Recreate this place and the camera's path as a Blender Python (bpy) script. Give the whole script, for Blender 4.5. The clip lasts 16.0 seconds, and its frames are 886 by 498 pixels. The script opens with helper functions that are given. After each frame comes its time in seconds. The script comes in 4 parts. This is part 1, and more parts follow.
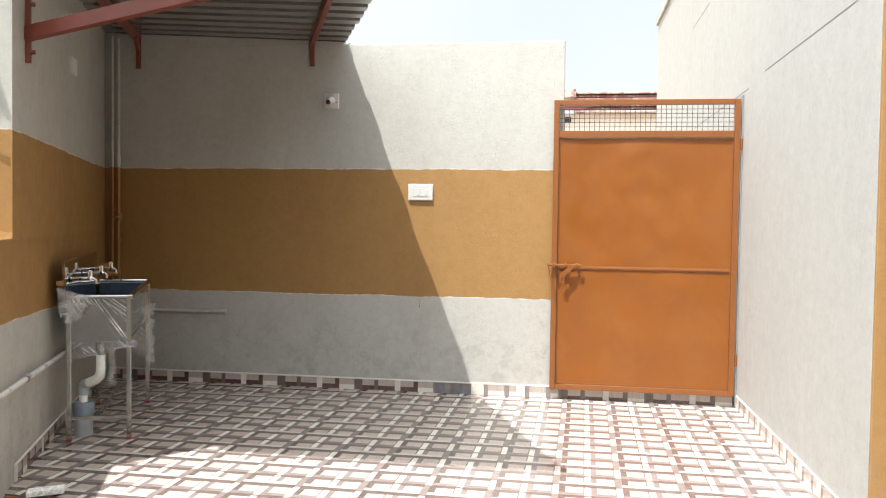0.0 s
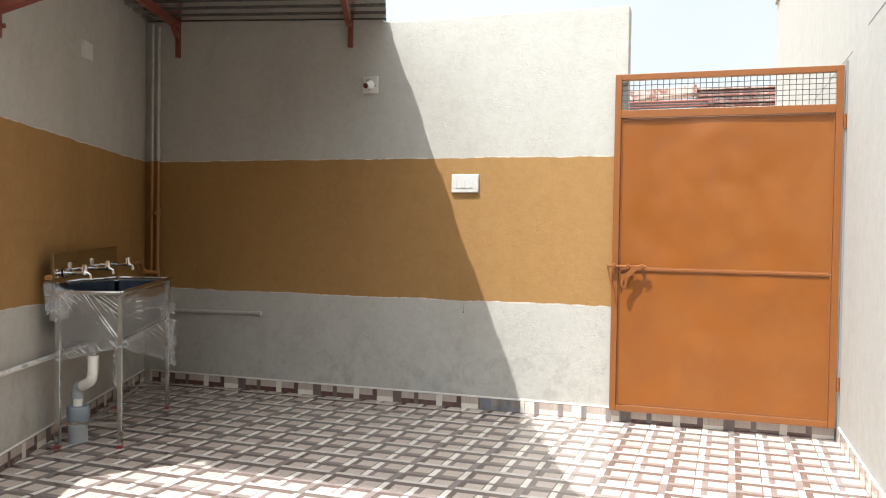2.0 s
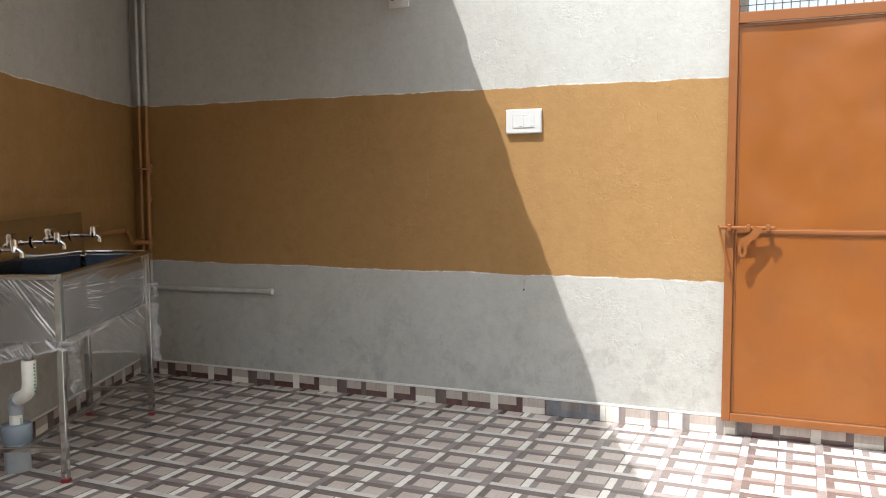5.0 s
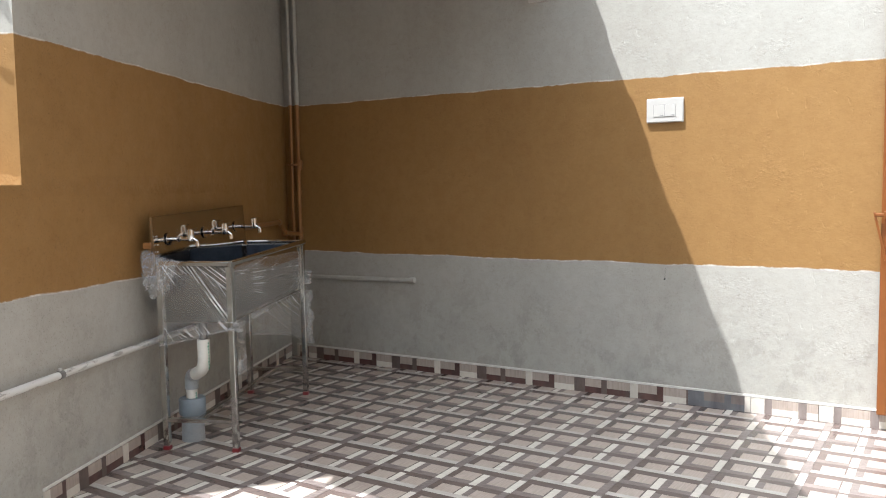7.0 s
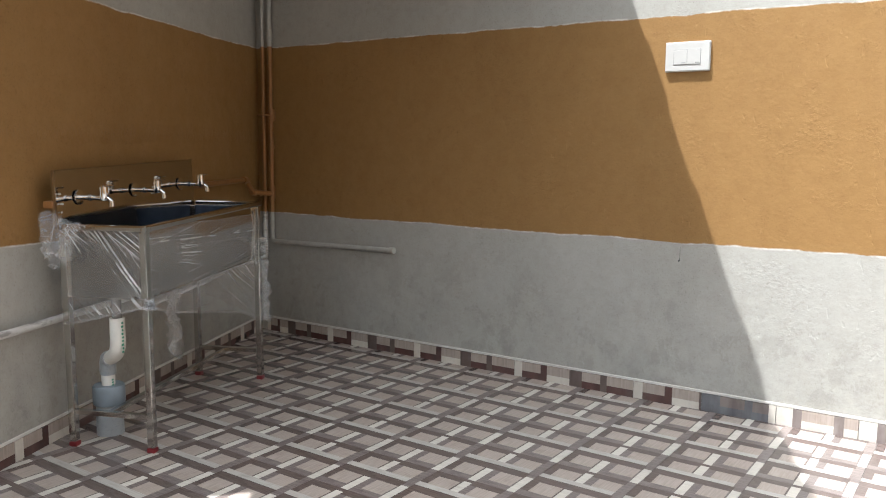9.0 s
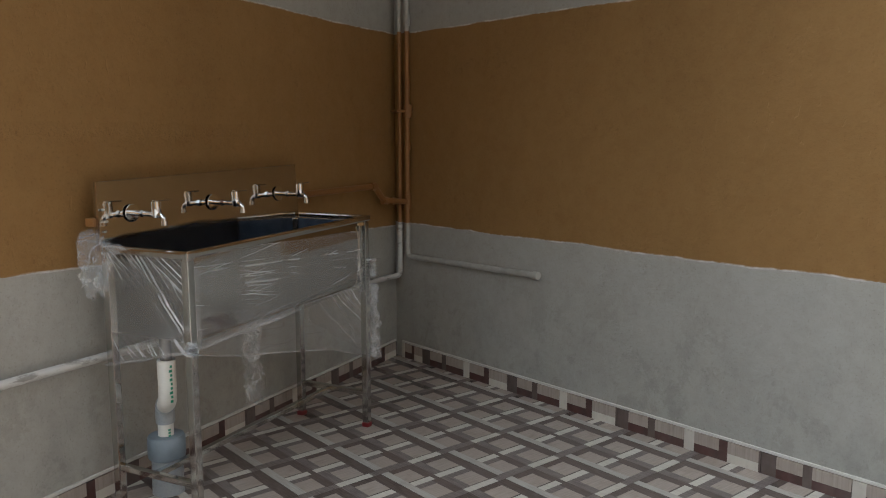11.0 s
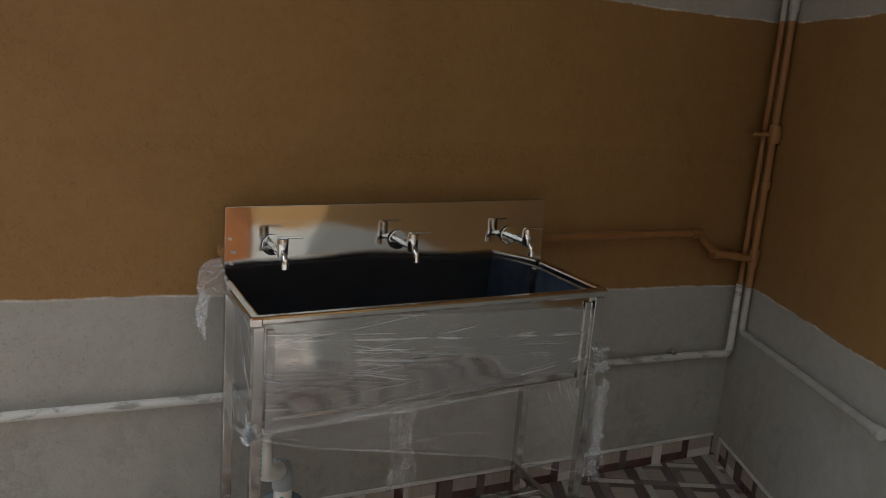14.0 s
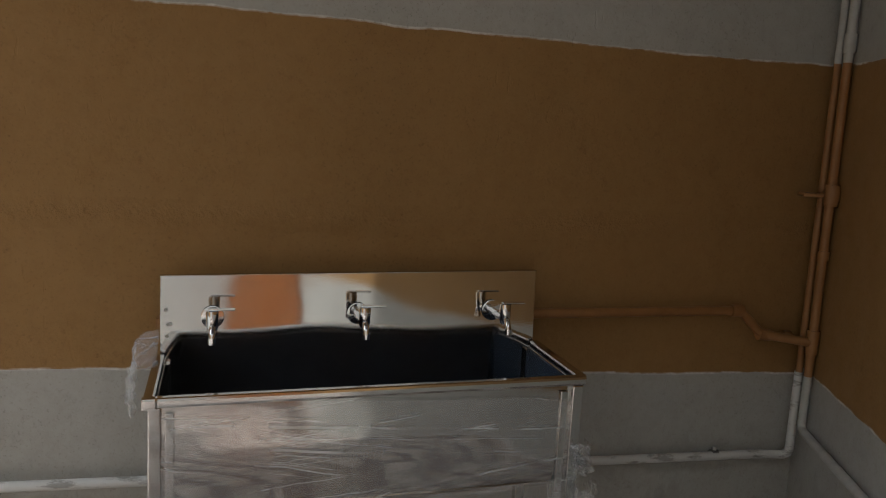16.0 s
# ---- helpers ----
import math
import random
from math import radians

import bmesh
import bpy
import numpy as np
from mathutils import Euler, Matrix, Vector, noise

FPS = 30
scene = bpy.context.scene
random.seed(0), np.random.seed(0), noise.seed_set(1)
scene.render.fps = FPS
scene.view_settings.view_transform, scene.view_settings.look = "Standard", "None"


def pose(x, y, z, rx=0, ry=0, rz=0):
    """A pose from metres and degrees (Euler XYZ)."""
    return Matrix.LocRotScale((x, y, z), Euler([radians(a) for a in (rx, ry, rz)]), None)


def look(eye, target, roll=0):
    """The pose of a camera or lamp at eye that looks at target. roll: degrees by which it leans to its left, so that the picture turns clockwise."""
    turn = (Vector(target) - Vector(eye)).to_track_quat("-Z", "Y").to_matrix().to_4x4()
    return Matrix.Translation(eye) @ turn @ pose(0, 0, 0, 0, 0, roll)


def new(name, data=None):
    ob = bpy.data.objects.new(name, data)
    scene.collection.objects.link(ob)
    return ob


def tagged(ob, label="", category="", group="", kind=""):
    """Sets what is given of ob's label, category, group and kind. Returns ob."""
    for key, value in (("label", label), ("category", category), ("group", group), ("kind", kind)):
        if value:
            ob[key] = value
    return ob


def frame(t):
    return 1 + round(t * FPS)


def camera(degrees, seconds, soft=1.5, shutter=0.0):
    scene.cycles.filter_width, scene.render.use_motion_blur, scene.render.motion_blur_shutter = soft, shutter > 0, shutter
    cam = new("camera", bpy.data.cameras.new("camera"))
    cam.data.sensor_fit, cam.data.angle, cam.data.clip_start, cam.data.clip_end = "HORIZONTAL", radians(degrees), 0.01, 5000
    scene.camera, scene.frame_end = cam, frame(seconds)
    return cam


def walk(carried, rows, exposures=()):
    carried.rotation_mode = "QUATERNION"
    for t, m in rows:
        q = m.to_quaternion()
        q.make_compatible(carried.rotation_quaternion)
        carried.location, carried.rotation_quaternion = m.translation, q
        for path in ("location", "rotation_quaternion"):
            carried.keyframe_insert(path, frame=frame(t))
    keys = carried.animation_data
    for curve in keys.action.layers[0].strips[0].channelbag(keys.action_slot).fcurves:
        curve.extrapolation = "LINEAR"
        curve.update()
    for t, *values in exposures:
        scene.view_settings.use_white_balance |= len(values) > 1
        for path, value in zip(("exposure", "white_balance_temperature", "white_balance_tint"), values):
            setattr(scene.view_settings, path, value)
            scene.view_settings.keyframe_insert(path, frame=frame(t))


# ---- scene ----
cam = camera(57.1, 16.0, soft=1.1)
PATH = [
    (0, (0.005, 0.59, 1.404), (-0.291, 2.566, 1.336), 0.8),
    (0.5, (0.171, 0.729, 1.376), (-0.21, 2.691, 1.297), 0.7),
    (1, (0.267, 0.947, 1.315), (-0.124, 2.907, 1.241), 0.8),
    (1.5, (0.385, 1.179, 1.324), (-0.111, 3.116, 1.282), 1.0),
    (2, (0.528, 1.453, 1.299), (-0.092, 3.353, 1.252), 0.9),
    (2.5, (0.464, 1.766, 1.262), (-0.152, 3.667, 1.173), 0.9),
    (3, (0.424, 2.075, 1.251), (-0.27, 3.948, 1.152), 0.4),
    (3.2, (0.42, 2.223, 1.26), (-0.334, 4.073, 1.157), 0.2),
    (5.3, (0.143, 2.784, 1.29), (-0.628, 4.621, 1.119), -0.4),
    (5.5, (0.16, 2.787, 1.284), (-0.741, 4.564, 1.11), -0.5),
    (6, (0.188, 2.779, 1.28), (-0.905, 4.443, 1.087), -1.0),
    (6.5, (0.194, 2.73, 1.272), (-0.897, 4.396, 1.089), -1.4),
    (7, (0.124, 2.62, 1.27), (-0.908, 4.324, 1.104), -1.0),
    (7.5, (0.09, 2.622, 1.263), (-0.937, 4.33, 1.086), -0.1),
    (8, (0.124, 2.858, 1.256), (-0.967, 4.518, 1.028), 0.3),
    (8.5, (0.107, 3.106, 1.241), (-1.009, 4.745, 0.98), 0.4),
    (9, (0.01, 3.377, 1.25), (-1.089, 5.027, 0.987), 0.4),
    (9.5, (-0.008, 3.608, 1.252), (-1.276, 5.135, 1.0), 0.2),
    (9.7, (-0.012, 3.714, 1.247), (-1.367, 5.165, 1.002), 0.2),
    (11.8, (-0.41, 4.615, 1.376), (-2.029, 5.738, 1.035), -0.4),
    (12, (-0.415, 4.698, 1.473), (-2.101, 5.714, 1.121), -0.2),
    (12.5, (-0.462, 4.83, 1.545), (-2.229, 5.681, 1.154), 3.1),
    (13, (-0.62, 5.076, 1.542), (-2.479, 5.709, 1.164), 5.2),
    (13.5, (-0.669, 5.364, 1.529), (-2.591, 5.729, 1.114), 4.7),
    (14, (-0.718, 5.648, 1.553), (-2.665, 5.795, 1.123), 4.5),
    (14.5, (-0.873, 5.85, 1.537), (-2.826, 5.807, 1.107), 4.1),
    (15, (-0.939, 6.08, 1.542), (-2.88, 5.839, 1.124), 2.7),
    (15.5, (-0.97, 6.19, 1.565), (-2.919, 5.912, 1.216), 2.5),
    (16, (-1.006, 6.19, 1.562), (-2.969, 5.958, 1.262), 3.2),
]
EXPOSURES = [(0, 1.38, 6300, 9), (3.2, 1.38, 6200, 9), (5.3, 1.42, 6050, 9.5), (9.7, 1.36, 5950, 9), (11.8, 0.90, 5900, 6), (16, 0.73, 5950, 7.5)]
walk(cam, [(t, look(eye, target, roll)) for t, eye, target, roll in PATH], EXPOSURES)

# world, sun
SUN_WAY = Vector((0.262, 0.30, -1.0))
world = bpy.data.worlds.new("world")
scene.world = world
world.use_nodes = True
wn = world.node_tree
sky = wn.nodes.new("ShaderNodeTexSky")
sky.sky_type = 'NISHITA'
sky.sun_disc = False
sky.sun_elevation = radians(68.3)
sky.sun_rotation = radians(221)
sky.dust_density = 3.0
sky.air_density = 1.0
# thin bright cloud over the whole sky
cloud = wn.nodes.new("ShaderNodeTexNoise")
cloud.inputs["Scale"].default_value = 2.6
cloud.inputs["Detail"].default_value = 5
veil = wn.nodes.new("ShaderNodeMapRange")
veil.inputs["From Min"].default_value, veil.inputs["From Max"].default_value = 0.36, 0.66
veil.inputs["To Min"].default_value, veil.inputs["To Max"].default_value = 0.84, 1.0
# hazier towards the horizon
updown = wn.nodes.new("ShaderNodeSeparateXYZ")
low_sky = wn.nodes.new("ShaderNodeMapRange")
low_sky.inputs["From Min"].default_value, low_sky.inputs["From Max"].default_value = 0.15, 0.75
low_sky.inputs["To Min"].default_value, low_sky.inputs["To Max"].default_value = 1.0, 0.95
thick = wn.nodes.new("ShaderNodeMath")
thick.operation = 'MULTIPLY'
haze = wn.nodes.new("ShaderNodeMix")
haze.data_type = 'RGBA'
haze.inputs[7].default_value = (4.95, 5.12, 5.1, 1)
# the haze is brighter round the sun
sunward = wn.nodes.new("ShaderNodeVectorMath")
sunward.operation = 'DOT_PRODUCT'
sunward.inputs[1].default_value = -SUN_WAY.normalized()
aureole = wn.nodes.new("ShaderNodeMapRange")
aureole.inputs["From Min"].default_value, aureole.inputs["From Max"].default_value = 0.25, 1.0
aureole.inputs["To Min"].default_value, aureole.inputs["To Max"].default_value = 0.079, 0.36
way_up = wn.nodes.new("ShaderNodeTexCoord").outputs["Generated"]
wn.links.new(way_up, cloud.inputs["Vector"])
wn.links.new(way_up, updown.inputs[0])
wn.links.new(way_up, sunward.inputs[0])
wn.links.new(sunward.outputs["Value"], aureole.inputs["Value"])
wn.links.new(aureole.outputs[0], wn.nodes["Background"].inputs[1])
wn.links.new(updown.outputs[2], low_sky.inputs["Value"])
wn.links.new(low_sky.outputs[0], thick.inputs[1])
wn.links.new(cloud.outputs["Fac"], veil.inputs["Value"])
wn.links.new(veil.outputs[0], thick.inputs[0])
wn.links.new(thick.outputs[0], haze.inputs[0])
wn.links.new(sky.outputs[0], haze.inputs[6])
wn.links.new(haze.outputs[2], wn.nodes["Background"].inputs[0])
sun = new("sun", bpy.data.lights.new("sun", 'SUN'))
sun.data.energy = 4.35
sun.data.angle = radians(0.6)
sun.data.color = (1.0, 0.965, 0.91)
sun.matrix_world = look((-3, -4, 12), Vector((-3, -4, 12)) + SUN_WAY)


# ---- materials ----
class Nodes:
    """A small builder for node materials."""

    def __init__(self, name, rough=0.6, metal=0.0):
        self.mat = bpy.data.materials.new(name)
        self.mat.use_nodes = True
        self.t = self.mat.node_tree
        self.bsdf = self.t.nodes["Principled BSDF"]
        self.bsdf.inputs["Roughness"].default_value = rough
        self.bsdf.inputs["Metallic"].default_value = metal

    def put(self, socket, value):
        if hasattr(value, "is_output"):
            self.t.links.new(value, socket)
        elif value is not None:
            socket.default_value = value

    def place(self, kind="position"):
        if kind == "position":
            return self.t.nodes.new("ShaderNodeNewGeometry").outputs["Position"]
        return self.t.nodes.new("ShaderNodeTexCoord").outputs["Object"]

    def stretch(self, vec, scale=(1, 1, 1), shift=None):
        n = self.t.nodes.new("ShaderNodeMapping")
        self.put(n.inputs["Vector"], vec)
        n.inputs["Scale"].default_value = scale
        if shift is not None:
            self.put(n.inputs["Location"], shift)
        return n.outputs[0]

    def noise(self, vec, scale, detail=4.0, rough=0.55, warp=0.0):
        n = self.t.nodes.new("ShaderNodeTexNoise")
        self.put(n.inputs["Vector"], vec)
        n.inputs["Scale"].default_value = scale
        n.inputs["Detail"].default_value = detail
        n.inputs["Roughness"].default_value = rough
        n.inputs["Distortion"].default_value = warp
        return n.outputs["Fac"]

    def math(self, op, a, b=0.5, c=None):
        n = self.t.nodes.new("ShaderNodeMath")
        n.operation = op
        self.put(n.inputs[0], a)
        self.put(n.inputs[1], b)
        if c is not None:
            self.put(n.inputs[2], c)
        return n.outputs[0]

    def span(self, v, a, b, lo=0.0, hi=1.0):
        n = self.t.nodes.new("ShaderNodeMapRange")
        self.put(n.inputs["Value"], v)
        for key, value in (("From Min", a), ("From Max", b), ("To Min", lo), ("To Max", hi)):
            n.inputs[key].default_value = value
        return n.outputs[0]

    def mix(self, fac, a, b, how='MIX'):
        n = self.t.nodes.new("ShaderNodeMix")
        n.data_type = 'RGBA'
        n.blend_type = how
        self.put(n.inputs["Factor"], fac)
        self.put(n.inputs[6], (*a, 1) if isinstance(a, tuple) else a)
        self.put(n.inputs[7], (*b, 1) if isinstance(b, tuple) else b)
        return n.outputs[2]

    def axis(self, vec, i):
        n = self.t.nodes.new("ShaderNodeSeparateXYZ")
        self.put(n.inputs[0], vec)
        return n.outputs[i]

    def chance(self):
        return self.t.nodes.new("ShaderNodeObjectInfo").outputs["Random"]

    def bump(self, height, strength=0.3, distance=0.004):
        n = self.t.nodes.new("ShaderNodeBump")
        n.inputs["Strength"].default_value = strength
        n.inputs["Distance"].default_value = distance
        self.put(n.inputs["Height"], height)
        self.put(self.bsdf.inputs["Normal"], n.outputs[0])

    def colour(self, value):
        self.put(self.bsdf.inputs["Base Color"], (*value, 1) if isinstance(value, tuple) else value)

    def rough(self, value):
        self.put(self.bsdf.inputs["Roughness"], value)


GREY = (0.408, 0.398, 0.362)
OCHRE = (0.296, 0.167, 0.058)
BAND_LOW, BAND_HIGH = 0.785, 1.826


def plaster(name, bands=True, tone=GREY, stains=0.25, seam=0.0, relief=0.38, band=(BAND_LOW, 0.0, BAND_HIGH, 0.0)):
    m = Nodes(name, 0.75)
    p = m.place()
    fine = m.noise(p, 55, 5, 0.6)
    mid = m.noise(p, 9, 4, 0.6)
    wide = m.noise(m.stretch(p, (1.3, 1.3, 0.45)), 1.6, 4, 0.6, 0.6)
    trowel = m.noise(m.stretch(p, (1, 1, 2.2)), 16, 3, 0.5, 1.2)
    paint = tone
    if bands:
        wob = m.math('MULTIPLY_ADD', m.noise(p, 3.2, 4, 0.6), 0.034, -0.017)
        z = m.math('ADD', m.axis(p, 2), wob)
        away = m.math('SUBTRACT', 7.15, m.axis(p, 1))

        def rise(k):
            return m.math('MULTIPLY_ADD', away, band[k + 1], band[k])

        inside = m.math('MULTIPLY', m.math('GREATER_THAN', z, rise(0)), m.math('LESS_THAN', z, rise(2)))
        paint = m.mix(inside, tone, OCHRE)
        # thin pale line where the two coats meet
        gap = m.math('MINIMUM', m.math('ABSOLUTE', m.math('SUBTRACT', z, rise(0))), m.math('ABSOLUTE', m.math('SUBTRACT', z, rise(2))))
        paint = m.mix(m.math('MULTIPLY', m.span(gap, 0.002, 0.005, 1, 0), m.span(m.noise(p, 7, 4, 0.7), 0.42, 0.6, 0.0, 0.7)), paint, (0.76, 0.74, 0.69))
    # stains and mottling darken the paint, whatever its colour
    col = m.mix(m.span(wide, 0.46, 0.74, 0.0, stains * 0.7), paint, (0.56, 0.52, 0.47), 'MULTIPLY')
    col = m.mix(m.span(mid, 0.3, 0.75, 0.0, 0.10), col, (0.62, 0.58, 0.53), 'MULTIPLY')
    col = m.mix(m.span(m.noise(p, 24, 5, 0.7, 0.4), 0.42, 0.66, 0.0, 0.20), col, (0.66, 0.62, 0.58), 'MULTIPLY')
    # grey cement smears near the ground
    low = m.math('MULTIPLY', m.span(m.axis(p, 2), 0.08, 0.72, 1, 0), m.span(m.noise(m.stretch(p, (1.4, 1.4, 1.1)), 4.0, 7, 0.76, 0.15), 0.46, 0.64, 0, stains * 1.5))
    col = m.mix(low, col, (0.23, 0.227, 0.215))
    blotch = m.span(m.noise(m.stretch(p, (1.2, 1.2, 1.0), (3.1, 0.4, 0.9)), 5.5, 9, 0.78, 0.3), 0.53, 0.57, 0, 1)
    col = m.mix(m.math('MULTIPLY', blotch, m.span(m.axis(p, 2), 0.35, 0.75, stains * 1.1, 0.0)), col, (0.62, 0.61, 0.58), 'MULTIPLY')
    speck = m.span(m.noise(p, 120, 3, 0.7), 0.57, 0.70, 0.0, 0.45)
    col = m.mix(m.math('MULTIPLY', speck, m.span(wide, 0.35, 0.65, 0.35, 1.0)), col, (0.36, 0.33, 0.29), 'MULTIPLY')
    col = m.mix(m.span(m.noise(m.stretch(p, (1, 1, 0.22)), 11, 3, 0.6), 0.54, 0.74, 0.0, 0.04), col, (0.55, 0.52, 0.47), 'MULTIPLY')
    # crumbs and pits are darker, in clusters
    pits = m.math('MULTIPLY', m.span(m.noise(p, 42, 5, 0.7, 0.3), 0.55, 0.68, 0.0, 1.0), m.span(m.noise(m.stretch(p, (1, 1, 1.4)), 3.4, 4, 0.65), 0.47, 0.64, 0.05, 1.0))
    col = m.mix(m.math('MULTIPLY', pits, 0.30), col, (0.50, 0.47, 0.43), 'MULTIPLY')
    # pale scuffs and filler
    col = m.mix(m.span(m.noise(m.stretch(p, (1, 1, 1.6)), 14, 5, 0.75, 0.8), 0.62, 0.74, 0.0, 0.20), col, (1.35, 1.35, 1.35), 'MULTIPLY')
    m.bsdf.inputs["Specular IOR Level"].default_value = 0.3
    m.colour(col)
    m.rough(m.span(mid, 0.3, 0.8, 0.62, 0.85))
    # clusters of fine pits and crumbs between smooth stretches
    lump = m.math('MULTIPLY', m.span(m.noise(p, 75, 4, 0.65, 0.2), 0.44, 0.72, 0.0, 1.0), m.span(m.noise(m.stretch(p, (1, 1, 1.4)), 3.4, 4, 0.65), 0.52, 0.68, 0.05, 1.0))
    scratch = m.math('MULTIPLY', m.span(m.noise(m.stretch(p, (1, 1, 0.35)), 38, 2, 0.5, 0.4), 0.68, 0.72, 0.0, 1.0), -0.25)
    h = m.math('ADD', m.math('MULTIPLY', fine, 0.26), m.math('ADD', m.math('MULTIPLY', mid, 0.5), m.math('MULTIPLY', trowel, 0.12)))
    h = m.math('ADD', h, m.math('ADD', m.math('MULTIPLY', lump, 0.36), scratch))
    if seam:
        near = m.span(m.math('ABSOLUTE', m.math('SUBTRACT', m.math('MULTIPLY_ADD', mid, 0.05, m.axis(p, 2)), seam)), 0.0, 0.045, 1.0, 0.0)
        h = m.math('ADD', h, m.math('MULTIPLY', near, m.math('MULTIPLY', m.noise(p, 34, 4, 0.7), 5.5)))
    m.bump(h, relief, 0.008)
    return m.mat


def painted(name, colour, rough=0.45, wear=0.2, metal=0.0, dark=0.55, scale=7.0, relief=0.15):
    m = Nodes(name, rough, metal)
    p = m.place()
    a = m.noise(p, scale, 4, 0.6)
    b = m.noise(p, scale * 9, 3)
    col = m.mix(m.span(a, 0.4, 0.75, 0, wear), colour, tuple(c * dark for c in colour))
    m.colour(col)
    m.rough(m.span(b, 0.3, 0.75, rough - 0.07, rough + 0.12))
    m.bump(m.math('ADD', a, m.math('MULTIPLY', b, 0.25)), relief, 0.003)
    return m.mat


def steel(name, rough=0.14, tone=(0.62, 0.60, 0.57), waves=0.25, brush=(1, 1, 30)):
    m = Nodes(name, rough, 1.0)
    p = m.place()
    smear = m.noise(p, 5, 4, 0.6)
    grain = m.noise(m.stretch(p, brush), 24, 3)
    m.colour(m.mix(m.span(smear, 0.4, 0.8, 0, 0.25), tone, tuple(c * 0.7 for c in tone)))
    m.rough(m.math('ADD', m.span(smear, 0.35, 0.75, rough * 0.7, rough * 1.6), m.span(grain, 0.3, 0.7, -0.02, 0.03)))
    m.bump(m.math('ADD', m.noise(p, 3.5, 1), m.math('MULTIPLY', grain, 0.004)), waves, 0.012)
    return m.mat


def plastic_film(name, crumpled=0.0, pull=0.8, veil=0.045, shine=0.32):
    m = Nodes(name, 0.12)
    p = m.place("object")
    m.t.nodes.remove(m.bsdf)
    # pulled folds: long hair-thin lines, sloping on the ends and nearly level along the front
    blob = m.noise(p, 5, 3, 0.6, 0.8)
    streak = None
    for tilt_x, tilt_y, fine, seed in ((-0.05, 1.05, 210.0, 0.0), (0.14, 0.75, 300.0, 3.7), (-0.17, 1.45, 250.0, 8.2)):
        slope = m.math('ADD', m.axis(p, 2), m.math('MULTIPLY_ADD', m.axis(p, 1), tilt_y, m.math('MULTIPLY', m.axis(p, 0), tilt_x)))
        both = m.t.nodes.new("ShaderNodeCombineXYZ")
        m.put(both.inputs[0], m.math('MULTIPLY_ADD', m.axis(p, 0), 0.35, seed))
        m.put(both.inputs[1], m.math('MULTIPLY', m.axis(p, 1), 1.6))
        m.put(both.inputs[2], m.math('MULTIPLY', slope, fine * pull))
        folds = m.noise(both.outputs[0], 1.0, 2, 0.55)
        patch = m.span(m.noise(m.stretch(p, (1.6, 2.2, 6.0), (seed, seed, 0.0)), 1.0, 2, 0.5), 0.42, 0.60, 0.0, 1.0)
        one = m.math('MULTIPLY', m.span(folds, 0.57, 0.68, 0.0, 1.0), patch)
        streak = one if streak is None else m.math('MAXIMUM', streak, one)
    where = m.span(blob, 0.36, 0.62, 0.35, 1.0)
    if crumpled:
        # thin bright creases on clear film
        folds = m.noise(p, crumpled, 3, 0.6, 0.9)
        streak = m.span(m.math('ABSOLUTE', m.math('SUBTRACT', folds, 0.5)), 0.0, 0.030, 1.0, 0.0)
    gloss = m.t.nodes.new("ShaderNodeBsdfPrincipled")
    gloss.inputs["Base Color"].default_value = (0.93, 0.94, 0.95, 1)
    gloss.inputs["Roughness"].default_value = 0.10
    clear = m.t.nodes.new("ShaderNodeBsdfTransparent")
    clear.inputs[0].default_value = (0.97, 0.97, 0.97, 1)
    join = m.t.nodes.new("ShaderNodeMixShader")
    fac = m.math('ADD', m.math('MULTIPLY_ADD', m.math('MULTIPLY', streak, where), shine, veil), m.math('MULTIPLY', where, 0.05))
    m.put(join.inputs[0], fac)
    m.t.links.new(clear.outputs[0], join.inputs[1])
    m.t.links.new(gloss.outputs[0], join.inputs[2])
    m.t.links.new(join.outputs[0], m.t.nodes["Material Output"].inputs[0])
    b = m.t.nodes.new("ShaderNodeBump")
    b.inputs["Strength"].default_value = 0.22
    b.inputs["Distance"].default_value = 0.01
    m.put(b.inputs["Height"], m.math('ADD', folds, blob))
    m.t.links.new(b.outputs[0], gloss.inputs["Normal"])
    return m.mat


def ceramic(name, a, b, grain=(4, 60, 1), rough=0.17):
    """Printed glazed tile: wood grain drawn in the tile's own space, dust on top."""
    m = Nodes(name, rough)
    m.bsdf.inputs["Specular IOR Level"].default_value = 0.8
    o = m.place("object")
    p = m.place()
    lines = m.noise(m.stretch(o, grain, None), 3.0, 4, 0.6, 0.3)
    patch = m.noise(p, 5.5, 4, 0.6)
    spot = m.noise(p, 38, 3, 0.6)
    col = m.mix(m.span(m.math('MULTIPLY_ADD', m.math('SUBTRACT', patch, 0.5), 0.55, lines), 0.36, 0.66), a, b)
    col = m.mix(m.span(m.noise(p, 14, 4, 0.7, 0.4), 0.52, 0.72, 0.0, 0.38), col, (0.62, 0.58, 0.56), 'MULTIPLY')
    col = m.mix(m.span(m.chance(), 0, 1, 0.0, 0.14), col, (0.24, 0.19, 0.17))
    dust = m.math('MULTIPLY', m.span(patch, 0.40, 0.75, 0.0, 0.14), m.span(spot, 0.3, 0.65, 0.35, 1.0))
    col = m.mix(dust, col, (0.40, 0.38, 0.355))
    m.colour(col)
    m.rough(m.math('ADD', m.span(patch, 0.3, 0.8, rough - 0.03, rough + 0.07), m.span(spot, 0.4, 0.8, 0, 0.06)))
    m.bump(m.math('ADD', m.math('MULTIPLY', lines, 0.4), spot), 0.12, 0.0015)
    return m.mat


